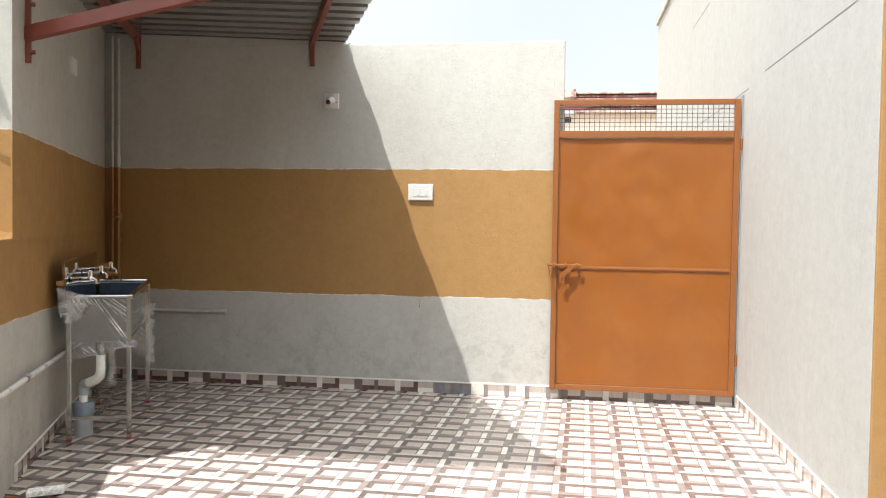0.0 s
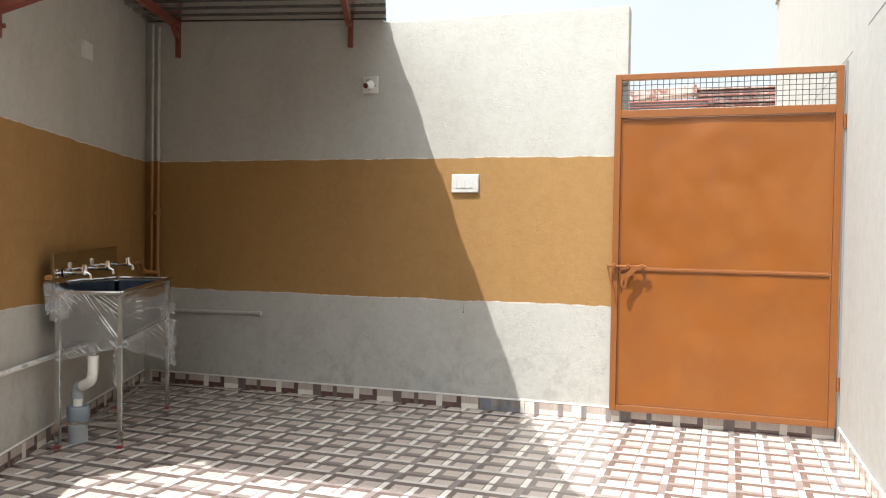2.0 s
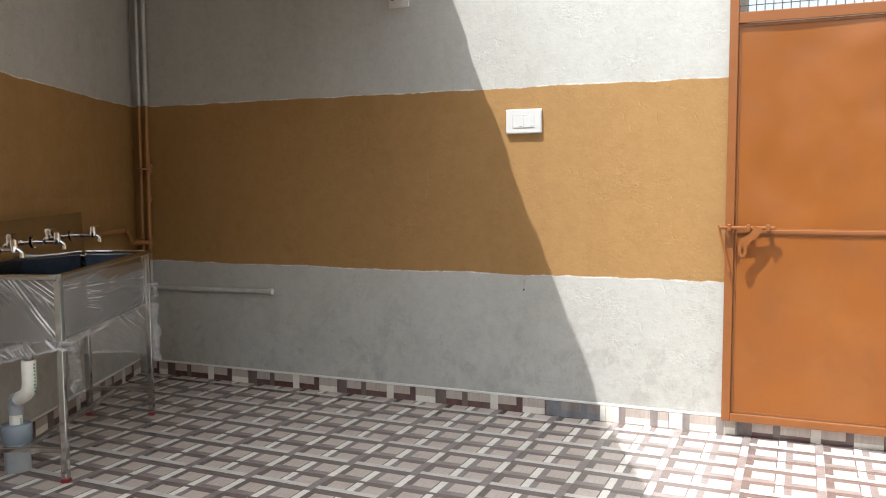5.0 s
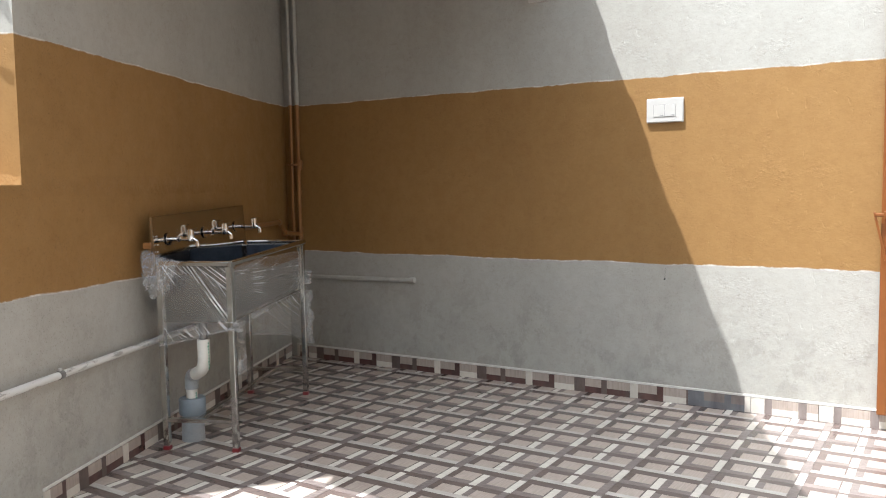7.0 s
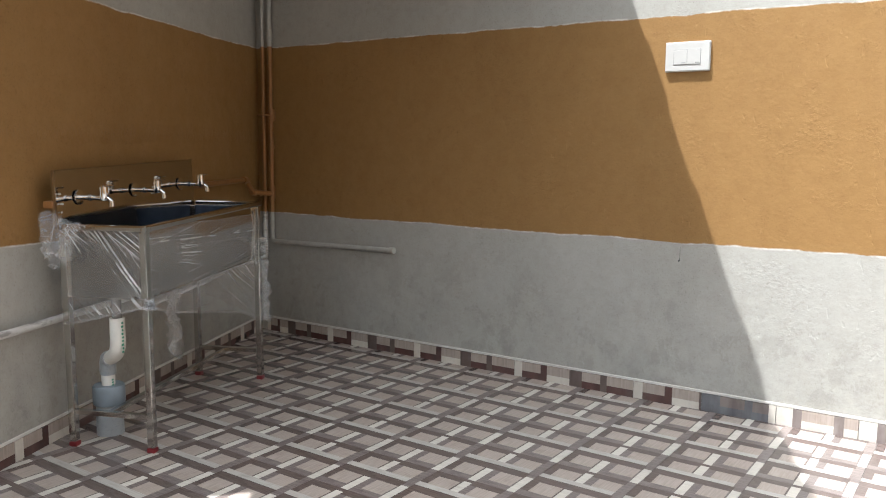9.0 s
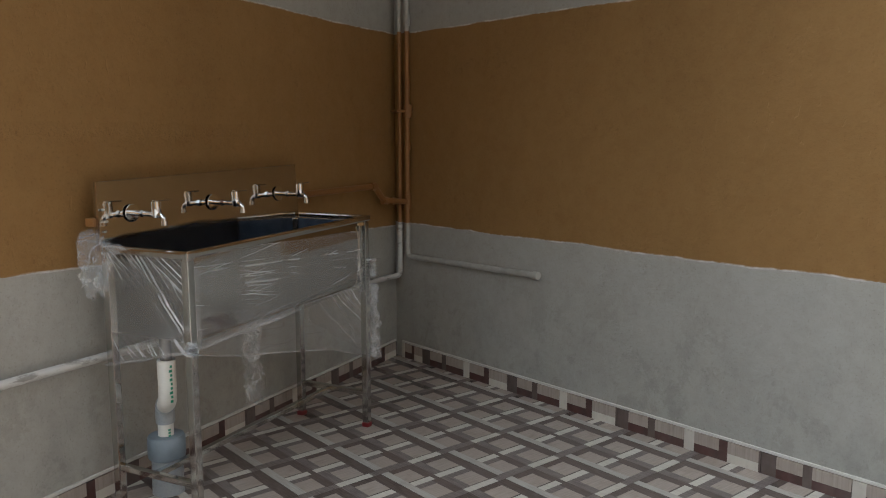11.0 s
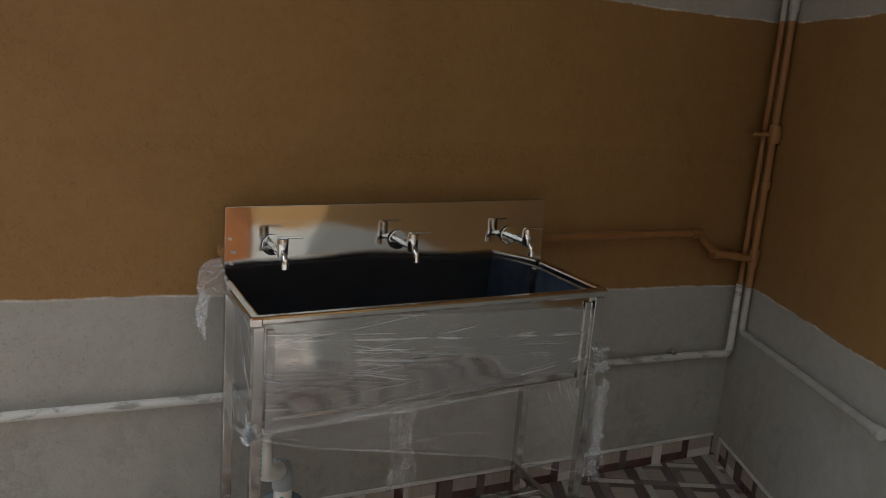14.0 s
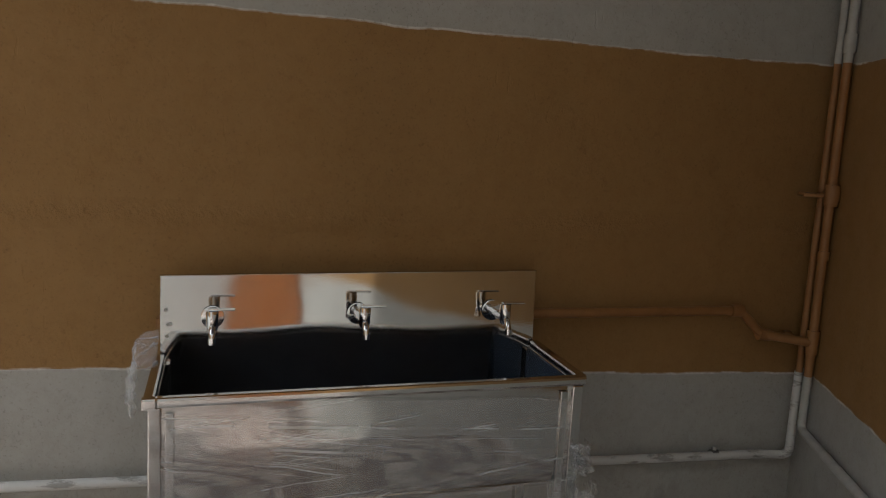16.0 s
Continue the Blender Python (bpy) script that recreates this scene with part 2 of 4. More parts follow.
M_WALL = plaster("banded_plaster")
M_WALL_SIDE = plaster("banded_plaster_side", seam=1.30, band=(0.762, 0.034, 1.826, 0.009))
M_WHITE_WALL = plaster("pale_plaster", bands=False, tone=(0.365, 0.356, 0.330), stains=0.10, relief=0.13)
M_OCHRE_WALL = plaster("ochre_plaster", bands=False, tone=OCHRE, stains=0.18)
M_CEMENT = plaster("bare_cement", bands=False, tone=(0.22, 0.215, 0.20), stains=0.35)
M_FILLET = painted("cement_fillet", (0.66, 0.64, 0.60), 0.85, 0.35, scale=20)
M_GROUT = painted("grout", (0.20, 0.185, 0.17), 0.9, 0.5, scale=14)
def gate_enamel():
    """Brushed enamel on thin sheet: cloudy dull patches, painted-in sheen, no grain."""
    m = Nodes("orange_brown_enamel", 0.36)
    p = m.place()
    sheen_patch = m.noise(p, 2.6, 3, 0.55, 0.3)
    cloud_b = m.noise(m.stretch(p, (1, 1, 0.7)), 5.5, 4, 0.6, 0.5)
    # lighter clouds put the soft sheen off the dents into the colour
    col = m.mix(m.span(sheen_patch, 0.48, 0.60, 0.0, 0.55), (0.206, 0.063, 0.0065), (0.230, 0.079, 0.014))
    col = m.mix(m.span(cloud_b, 0.52, 0.66, 0.0, 0.30), col, (0.180, 0.056, 0.007))
    m.colour(col)
    m.rough(m.span(cloud_b, 0.35, 0.7, 0.32, 0.44))
    return m.mat


M_ORANGE = gate_enamel()
M_ORANGE_EDGE = painted("orange_brown_enamel_frame", (0.205, 0.068, 0.013), 0.4, 0.3, dark=0.6, scale=11)
M_RED_OXIDE = painted("red_oxide_paint", (0.17, 0.040, 0.024), 0.5, 0.5, dark=0.6, scale=9)
def galvanised():
    m = Nodes("galvanised_sheet", 0.22, 0.92)
    p = m.place()
    a = m.noise(p, 5, 3)
    m.colour(m.mix(m.span(a, 0.4, 0.75, 0, 0.3), (0.52, 0.51, 0.50), (0.40, 0.39, 0.375)))
    m.rough(m.span(a, 0.3, 0.7, 0.16, 0.24))
    return m.mat


M_SHEET = galvanised()
M_STEEL = steel("polished_steel", 0.10, (0.55, 0.54, 0.52))
M_STEEL_APRON = steel("apron_steel", 0.07, (0.47, 0.455, 0.435), 0.10)
# same steel toned down: the end panels' dim reflections are in the colour
M_STEEL_END = steel("end_panel_steel_dimmed", 0.16, (0.30, 0.29, 0.275), 0.2)
M_STEEL_WARPED = steel("warped_steel", 0.055, (0.68, 0.665, 0.645), 0.26)
M_CHROME = steel("chrome", 0.06, (0.78, 0.78, 0.78), 0.02)
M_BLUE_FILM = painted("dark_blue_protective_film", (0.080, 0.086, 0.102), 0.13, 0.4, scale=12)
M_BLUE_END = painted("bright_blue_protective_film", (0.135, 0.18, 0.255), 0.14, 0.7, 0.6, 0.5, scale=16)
M_FILM = plastic_film("clear_plastic_film")
M_FILM_END = plastic_film("pulled_plastic_film", 0.0, 0.27, 0.04, 0.85)
M_FILM_VEIL = plastic_film("thin_plastic_film", 0.0, 0.4, 0.05, 0.22)
M_FILM_CRUMPLED = plastic_film("crumpled_plastic_film", 21.0, veil=0.06, shine=0.30)
M_FILM_LOOSE = plastic_film("loose_plastic_film", 13.0, veil=0.17, shine=0.14)
M_WHITE_PVC = painted("white_pvc", (0.74, 0.73, 0.68), 0.4, 0.25, scale=25)
M_GREY_PVC = painted("grey_pvc", (0.20, 0.24, 0.275), 0.42, 0.3, scale=20)
M_GREY_PVC_PALE = painted("pale_grey_pvc", (0.34, 0.37, 0.39), 0.3, 0.3, scale=20)
M_PIPE_OCHRE = painted("pipe_in_ochre_paint", (0.28, 0.13, 0.04), 0.5, 0.35, scale=18)
M_PIPE_GREY = painted("pipe_in_grey_paint", (0.43, 0.42, 0.385), 0.6, 0.5, dark=0.6, scale=22)
def peeling():
    m = Nodes("peeling_white_pipe_paint", 0.5)
    p = m.place()
    flake = m.noise(m.stretch(p, (0.6, 0.35, 1.6)), 22, 5, 0.7, 0.3)
    m.colour(m.mix(m.span(flake, 0.54, 0.62), (0.56, 0.55, 0.52), m.mix(m.noise(p, 60, 3), (0.36, 0.345, 0.32), (0.24, 0.225, 0.20))))
    m.bump(flake, 0.3, 0.003)
    return m.mat


M_PIPE_WHITE = peeling()
M_WHITE_PLASTIC = painted("white_plastic", (0.52, 0.51, 0.485), 0.35, 0.1, scale=30)
M_GREY_LINE = painted("grey_line", (0.20, 0.20, 0.20), 0.5, 0.1)
M_DULL_STEEL = painted("dull_steel", (0.22, 0.21, 0.20), 0.4, 0.3, 0.6)
M_RED_CAP = painted("red_rubber", (0.17, 0.010, 0.014), 0.5, 0.2, scale=40)
M_DARK = painted("dark_metal", (0.03, 0.028, 0.027), 0.6, 0.2)
M_MAROON_DARK = painted("dark_red_inside", (0.09, 0.012, 0.012), 0.4, 0.2)
M_WIRE = painted("grey_wire", (0.085, 0.08, 0.078), 0.5, 0.4)
M_GREEN_PRINT = painted("green_print", (0.02, 0.28, 0.17), 0.5, 0.2)
M_GREEN_CABLE = painted("green_cable", (0.25, 0.42, 0.06), 0.5, 0.2)
M_TERRAZZO = painted("speckled_stone", (0.84, 0.83, 0.80), 0.5, 0.95, dark=0.25, scale=60)
M_LEAF = painted("leaf", (0.06, 0.14, 0.03), 0.55, 0.5, dark=0.5, scale=3)
M_BARK = painted("bark", (0.10, 0.075, 0.055), 0.85, 0.6)
M_ROOF_RED = painted("faded_red_sheet", (0.30, 0.085, 0.060), 0.6, 0.7, dark=0.5, scale=2.0)
def rusty_sheet(name, pale):
    m = Nodes(name, 0.7)
    p = m.place()
    runs = m.noise(m.stretch(p, (1, 1, 0.35)), 5.0, 5, 0.7, 0.4)
    ribs = m.noise(m.stretch(p, (9, 0.2, 0.2)), 1.6, 1)
    rust = m.mix(m.span(runs, 0.40, 0.62), (0.17, 0.062, 0.050), (0.28, 0.14, 0.115))
    col = m.mix(m.span(m.noise(p, 3.2, 5, 0.7, 0.5), 0.62 - pale, 0.72 - pale, 0.0, 0.85), rust, (0.50, 0.43, 0.38))
    m.colour(m.mix(m.span(ribs, 0.5, 0.62, 0.0, 0.45), col, (0.10, 0.045, 0.035)))
    return m.mat


M_RUST = rusty_sheet("rusty_red_sheet", 0.06)
M_RUST_PALE = rusty_sheet("pale_rusty_sheet", 0.22)
M_FAR_WALL = plaster("far_limewash", bands=False, tone=(0.82, 0.75, 0.68), stains=0.3)
M_EARTH = painted("dry_earth", (0.25, 0.19, 0.13), 0.95, 0.6, scale=0.8)
C_LIGHT = ceramic("tile_pale_wood", (0.69, 0.645, 0.575), (0.57, 0.53, 0.47))
C_GREYED = ceramic("tile_greyed_wood", (0.52, 0.485, 0.44), (0.41, 0.38, 0.345))
C_TAN = ceramic("tile_tan_wood", (0.435, 0.370, 0.322), (0.35, 0.292, 0.252), (60, 4, 1))
C_DARK = ceramic("tile_dark_wood", (0.13, 0.098, 0.088), (0.075, 0.054, 0.048))
C_SMOKE = ceramic("tile_smoke_wood", (0.225, 0.188, 0.175), (0.125, 0.102, 0.095))
C_BLUE = ceramic("tile_under_blue_film", (0.16, 0.168, 0.182), (0.085, 0.088, 0.102), rough=0.1)
C_MAROON = ceramic("tile_maroon_wood", (0.085, 0.034, 0.030), (0.05, 0.022, 0.02))


# ---- shape helpers ----
def part(name, bm, material, parent=None, label="", smooth=False):
    """Links a bmesh as one mesh object, under parent when one is given."""
    me = bpy.data.meshes.new(name)
    bmesh.ops.recalc_face_normals(bm, faces=bm.faces)
    for f in bm.faces:
        f.smooth = smooth
    bm.to_mesh(me)
    bm.free()
    if smooth:
        me.set_sharp_from_angle(angle=radians(38))
    for mt in (material if isinstance(material, (list, tuple)) else [material]):
        me.materials.append(mt)
    ob = new(name, me)
    if parent is not None:
        ob.parent = parent
    if label:
        ob["label"] = label
    return ob


def thing(name, label, category, m=None, group="", kind=""):
    ob = new(name)
    ob.empty_display_size = 0.1
    if m is not None:
        ob.matrix_basis = m
    return tagged(ob, label, category, group, kind)


def block(a, b, bevel=0.0, seg=2, bm=None):
    """A box from corner a to corner b, its edges rounded by bevel."""
    bm = bm or bmesh.new()
    made = bmesh.ops.create_cube(bm, size=1.0)["verts"]
    for v in made:
        v.co = Vector([a[i] + (v.co[i] + 0.5) * (b[i] - a[i]) for i in range(3)])
    if bevel:
        edges = list({e for v in made for e in v.link_edges})
        bmesh.ops.bevel(bm, geom=edges, offset=bevel, segments=seg, affect='EDGES', profile=0.6)
    return bm


def rod(a, b, r, r2=None, seg=16, bm=None):
    """A round bar from a to b."""
    bm = bm or bmesh.new()
    a, b = Vector(a), Vector(b)
    m = Matrix.Translation((a + b) / 2) @ (b - a).to_track_quat("Z", "Y").to_matrix().to_4x4()
    bmesh.ops.create_cone(bm, cap_ends=True, segments=seg, radius1=r, radius2=r if r2 is None else r2, depth=(b - a).length, matrix=m)
    return bm


def bar(a, b, w, h, bevel=0.003, bm=None):
    """A square tube from a to b, h its upright measure."""
    a, b = Vector(a), Vector(b)
    one = block((-w / 2, -h / 2, 0), (w / 2, h / 2, (b - a).length), bevel)
    d = (b - a).normalized()
    side = d.cross(Vector((0, 0, 1)))
    if side.length < 0.01:
        side = Vector((1, 0, 0))
    side.normalize()
    up = side.cross(d)
    m = Matrix((side, up, d)).transposed().to_4x4()
    m.translation = a
    bmesh.ops.transform(one, matrix=m, verts=one.verts)
    if bm is None:
        return one
    me = bpy.data.meshes.new("tmp")
    one.to_mesh(me)
    one.free()
    bm.from_mesh(me)
    bpy.data.meshes.remove(me)
    return bm


def hose(points, r, seg=14, turn=0.05, bm=None):
    """A round pipe along a polyline with rounded bends."""
    pts = [Vector(p) for p in points]
    path = [pts[0]]
    for i in range(1, len(pts) - 1):
        p, q, s = pts[i - 1], pts[i], pts[i + 1]
        k = min(turn, (p - q).length * 0.45, (s - q).length * 0.45)
        u, w = q + (p - q).normalized() * k, q + (s - q).normalized() * k
        for j in range(6):
            f = j / 5
            path.append(u.lerp(q, f).lerp(q.lerp(w, f), f))
    path.append(pts[-1])
    bm = bm or bmesh.new()
    rings, ref = [], None
    for i, c in enumerate(path):
        d = (path[min(i + 1, len(path) - 1)] - path[max(i - 1, 0)]).normalized()
        if ref is None:
            ref = d.orthogonal().normalized()
        ref = (ref - d * ref.dot(d)).normalized()
        o = d.cross(ref)
        rings.append([bm.verts.new(c + r * (math.cos(6.28319 * k / seg) * ref + math.sin(6.28319 * k / seg) * o)) for k in range(seg)])
    for a, b in zip(rings, rings[1:]):
        for k in range(seg):
            bm.faces.new((a[k], a[(k + 1) % seg], b[(k + 1) % seg], b[k]))
    bm.faces.new(rings[0])
    bm.faces.new(rings[-1])
    return bm


def lathe(profile, base, way=(0, 0, 1), seg=24, bm=None):
    """Turns (radius, height) pairs round an axis through base."""
    bm = bm or bmesh.new()
    m = Matrix.Translation(base) @ Vector(way).to_track_quat("Z", "Y").to_matrix().to_4x4()
    rings = []
    for r, h in profile:
        rings.append([bm.verts.new(m @ Vector((r * math.cos(6.28319 * k / seg), r * math.sin(6.28319 * k / seg), h))) for k in range(seg)])
    for a, b in zip(rings, rings[1:]):
        for k in range(seg):
            bm.faces.new((a[k], a[(k + 1) % seg], b[(k + 1) % seg], b[k]))
    bm.faces.new(rings[0])
    bm.faces.new(rings[-1])
    return bm


def prism(outline, z0, z1, bevel=0.0):
    """An upright solid over a plan outline."""
    bm = bmesh.new()
    low = [bm.verts.new((x, y, z0)) for x, y in outline]
    high = [bm.verts.new((x, y, z1)) for x, y in outline]
    n = len(outline)
    for i in range(n):
        bm.faces.new((low[i], low[(i + 1) % n], high[(i + 1) % n], high[i]))
    bm.faces.new(low)
    bm.faces.new(high)
    if bevel:
        bmesh.ops.bevel(bm, geom=list(bm.edges), offset=bevel, segments=2, affect='EDGES')
    return bm


# The side wall runs askew: s goes from the far corner towards the yard, n away from the wall.
CORNER = Vector((-3.95, 7.15, 0))
ALONG = Vector((0.381, -0.9246, 0))
OUT = Vector((0.9246, 0.381, 0))
SIDE = Matrix((ALONG, OUT, (0, 0, 1))).transposed().to_4x4()
SIDE.translation = CORNER
BACK_Y = 7.15
RIGHT_X = 1.335
EDGE_Y = 4.285
STEP = 0.20


def side(s, n, z=0.0):
    return SIDE @ Vector((s, n, z))


def plan(s, n):
    v = side(s, n)
    return (v.x, v.y)


# ---- the large structure ----
S_END = 2.925
ground = tagged(part("ground", block((-400, -400, -0.9), (400, 400, -STEP - 0.06)), M_EARTH), "dry bare earth round the walled yard", "ground", kind="structure")
yard = tagged(part("pavement", block((-4.6, -1.0, -0.6), (3.0, EDGE_Y, -STEP)), M_CEMENT), "bare cement paving of the lower yard", "pavement", kind="structure")

wall_back = tagged(part("wall_north", block((-4.3, BACK_Y, -0.5), (-0.02, BACK_Y + 0.16, 2.85), 0.008), M_WALL),
                   "plastered yard wall, grey with an ochre band", "wall", kind="structure")
bm = bmesh.new()
profile = [(-0.35, -0.5), (7.6, -0.5), (7.6, 1.275), (S_END, 1.275), (S_END, 3.25), (-0.35, 3.25)]
front = [bm.verts.new(side(a, 0, z)) for a, z in profile]
rear = [bm.verts.new(side(a, -0.24, z)) for a, z in profile]
bm.faces.new(front)
bm.faces.new(rear)
for k in range(6):
    bm.faces.new((front[k], front[(k + 1) % 6], rear[(k + 1) % 6], rear[k]))
bmesh.ops.bevel(bm, geom=list(bm.edges), offset=0.008, segments=2, affect='EDGES')
wall_left = tagged(part("wall_west", bm, M_WALL_SIDE), "plastered side wall stepping down to a parapet, grey with ochre band", "wall", kind="structure")
ledge_end = tagged(part("wall_west_return", prism([plan(S_END + 0.003, -0.243), (-4.6, 4.07), (-4.6, 4.25), plan(S_END - 0.2, -0.243)], -0.5, 3.25), M_WALL_SIDE),
                   "sunlit return of the side wall", "wall", kind="structure")
wall_right = tagged(part("wall_east", block((RIGHT_X, 4.36, -0.5), (RIGHT_X + 2.4, 13.3, 4.42), 0.006), M_WHITE_WALL),
                    "tall pale plastered wall of the neighbouring house", "wall", kind="structure")
wall_right_end = tagged(part("wall_east_end", block((RIGHT_X + 0.001, 4.335, -0.5), (RIGHT_X + 2.4, 4.358, 4.40), 0.004), M_OCHRE_WALL),
                        "ochre painted return of the house wall", "wall", kind="structure")
wall_s = tagged(part("wall_south", block((-4.6, -1.2, -0.5), (3.2, -1.0, 4.0)), M_CEMENT), "plain cement yard wall", "wall", kind="structure")
wall_se = tagged(part("wall_south_east", block((3.0, -1.0, -0.5), (3.2, 4.285, 4.4)), M_OCHRE_WALL), "plain ochre yard wall", "wall", kind="structure")
wall_sw = tagged(part("wall_south_west", block((-4.8, -1.0, -0.5), (-4.6, 4.25, 3.2)), M_CEMENT), "plain cement yard wall", "wall", kind="structure")

bm = bmesh.new()
fill = [bm.verts.new(p) for x in (-4.2, -1.83) for p in ((x, BACK_Y + 0.003, 2.84), (x, BACK_Y + 0.15, 2.84), (x, BACK_Y + 0.15, 2.983 - (x + 3.9) * 0.055), (x, BACK_Y + 0.003, 2.983 - (x + 3.9) * 0.055))]
bm.faces.new(fill[:4])
bm.faces.new(fill[4:])
for k in range(4):
    bm.faces.new((fill[k], fill[(k + 1) % 4], fill[4 + (k + 1) % 4], fill[4 + k]))
part("mortar_fill", bm, M_WALL, wall_back, "mortar packed under the roof sheet")

# shallow shutter-board lines on the tall wall
for k, (y0, y1, z) in enumerate(((4.4, 6.45, 2.46), (6.95, 10.4, 2.42), (8.75, 9.8, 3.53))):
    tagged(part("trim", block((RIGHT_X - 0.0015, y0, z), (RIGHT_X + 0.004, y1, z + 0.006), 0.0005), M_GROUT, wall_right), "thin dark shutter line in the plaster")
tagged(part("coping", block((RIGHT_X - 0.03, 11.4, 4.40), (RIGHT_X + 2.4, 13.34, 4.50), 0.01), M_WHITE_WALL, wall_right), "plain coping")

# ---- things ----
def steel_sink():
    """Three-tap wash trough on four legs; local x along the wall, y away from it."""
    x0, x1, y0, y1, top = 1.085, 2.155, 0.112, 0.478, 0.915
    sink = thing("wash_sink", "stainless steel wash trough on four legs against the ochre wall", "sink", SIDE @ pose(x0, y0, 0))
    L, D = x1 - x0, y1 - y0

    # trough: four walls and a floor, folded from sheet
    deep = top - 0.28
    bm = bmesh.new()
    g = [[bm.verts.new((0.012 + (L - 0.024) * i / 24, D - 0.015 + 0.0075 * math.sin(math.pi * j / 10) + 0.0012 * math.sin(5 * i / 24 + j), deep + (top - 0.012 - deep) * j / 10)) for i in range(25)] for j in range(11)]
    for j in range(10):
        for i in range(24):
            bm.faces.new((g[j][i], g[j][i + 1], g[j + 1][i + 1], g[j + 1][i]))
    apron = part("apron", bm, M_STEEL_APRON, sink, "slightly bulged steel apron", smooth=True)
    gauge = apron.modifiers.new("gauge", 'SOLIDIFY')
    gauge.thickness = 0.0015
    apron.modifiers.new("crisp", 'EDGE_SPLIT')
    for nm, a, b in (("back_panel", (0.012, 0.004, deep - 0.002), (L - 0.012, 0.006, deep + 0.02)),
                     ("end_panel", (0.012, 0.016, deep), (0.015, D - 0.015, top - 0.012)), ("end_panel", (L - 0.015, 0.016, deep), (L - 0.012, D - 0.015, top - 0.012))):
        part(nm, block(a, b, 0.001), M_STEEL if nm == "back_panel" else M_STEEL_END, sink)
    part("basin_floor", block((0.012, 0.012, deep - 0.004), (L - 0.012, D - 0.011, deep), 0.001), M_STEEL, sink)
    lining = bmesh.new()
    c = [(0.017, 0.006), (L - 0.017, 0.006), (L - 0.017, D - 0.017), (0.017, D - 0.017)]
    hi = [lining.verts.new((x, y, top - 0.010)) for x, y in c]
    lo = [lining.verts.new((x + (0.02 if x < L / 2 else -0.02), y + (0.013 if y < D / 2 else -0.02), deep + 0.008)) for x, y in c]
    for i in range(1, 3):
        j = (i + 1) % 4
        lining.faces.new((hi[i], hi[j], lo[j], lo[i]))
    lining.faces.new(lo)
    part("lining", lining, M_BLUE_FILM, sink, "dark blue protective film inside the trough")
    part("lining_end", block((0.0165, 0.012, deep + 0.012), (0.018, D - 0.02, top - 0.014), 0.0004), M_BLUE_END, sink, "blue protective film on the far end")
    # rolled rim
    for a, b in (((-0.008, D, top), (L + 0.008, D, top)), ((0, 0.016, top), (0, D, top)), ((L, 0.016, top), (L, D, top))):
        part("rim", bar(a, b, 0.028, 0.024, 0.007), M_STEEL, sink, "rolled steel rim")
    part("rim_corner", block((L - 0.02, D - 0.006, top - 0.016), (L + 0.016, D + 0.018, top + 0.014), 0.006), M_STEEL, sink)
    # splash plate with a folded top edge
    bm = bmesh.new()
    nx, nz = 30, 16
    grid = [[bm.verts.new((L * i / nx, 0.004 - 0.008 * i / nx + 0.0022 * math.sin(3.1 * i / nx + 0.6) + 0.0016 * math.sin(7 * i / nx + 2.5 * j / nz) - 0.012 * max(0.0, (j / nz - 0.55) / 0.45), deep + 0.004 + (top + 0.22 - deep - 0.004) * j / nz)) for i in range(nx + 1)] for j in range(nz + 1)]
    for j in range(nz):
        for i in range(nx):
            bm.faces.new((grid[j][i], grid[j][i + 1], grid[j + 1][i + 1], grid[j + 1][i]))
    plate = part("splash_plate", bm, M_STEEL_WARPED, sink, "slightly warped polished splash plate", smooth=True)
    so = plate.modifiers.new("sheet", 'SOLIDIFY')
    so.thickness, so.offset = 0.0016, 0
    plate.modifiers.new("crisp", 'EDGE_SPLIT')
    part("splash_edge", block((-0.001, -0.022, top + 0.2195), (L + 0.001, -0.002, top + 0.2215), 0.0006), M_STEEL, sink)
    for x in (-0.001, L - 0.001):
        part("splash_edge", block((x, -0.026, top - 0.01), (x + 0.002, -0.013, top + 0.219), 0.0006), M_STEEL, sink)
    for x, z, w in ((L - 0.012, top + 0.055, 0.010), (L - 0.016, top + 0.088, 0.014), (L - 0.010, top + 0.128, 0.008)):
        part("label_residue", block((x - w, -0.0005 - 0.012 * max(0.0, (z - top - 0.05) / 0.17), z - 0.004), (x, 0.0015, z + 0.003), 0.001), M_WHITE_PLASTIC, sink, "torn white scrap of label")
    part("stub_bracket", block((L - 0.02, -0.06, top + 0.072), (L + 0.012, -0.022, top + 0.100), 0.003), M_PIPE_OCHRE, sink)
    # legs with red feet
    for x, y in ((0.012, D - 0.008), (L - 0.012, D - 0.008), (0.012, 0.008), (L - 0.012, 0.008)):
        leg = part("leg", block((x - 0.0145, y - 0.0145, 0.022), (x + 0.0145, y + 0.0145, top - 0.014), 0.003), M_STEEL, sink, "square steel tube leg")
        part("foot", block((x - 0.0165, y - 0.0165, 0.0), (x + 0.0165, y + 0.0165, 0.0195), 0.004), M_RED_CAP, leg, "red plastic foot cap")
    for x in (0.012, L - 0.012):
        part("stretcher", bar((x, 0.02, 0.15), (x, D - 0.02, 0.15), 0.022, 0.022, 0.003), M_STEEL, sink)
    part("stretcher", bar((0.02, D * 0.45, 0.145), (L - 0.02, D * 0.45, 0.145), 0.022, 0.022, 0.003), M_STEEL, sink)
    for x in (0.045, L - 0.045):
        part("gusset", block((x - 0.01, D - 0.009, deep - 0.03), (x + 0.01, D - 0.002, top - 0.03), 0.002), M_STEEL, sink)
    return sink, L, D, top


sink, SINK_L, SINK_D, SINK_TOP = steel_sink()


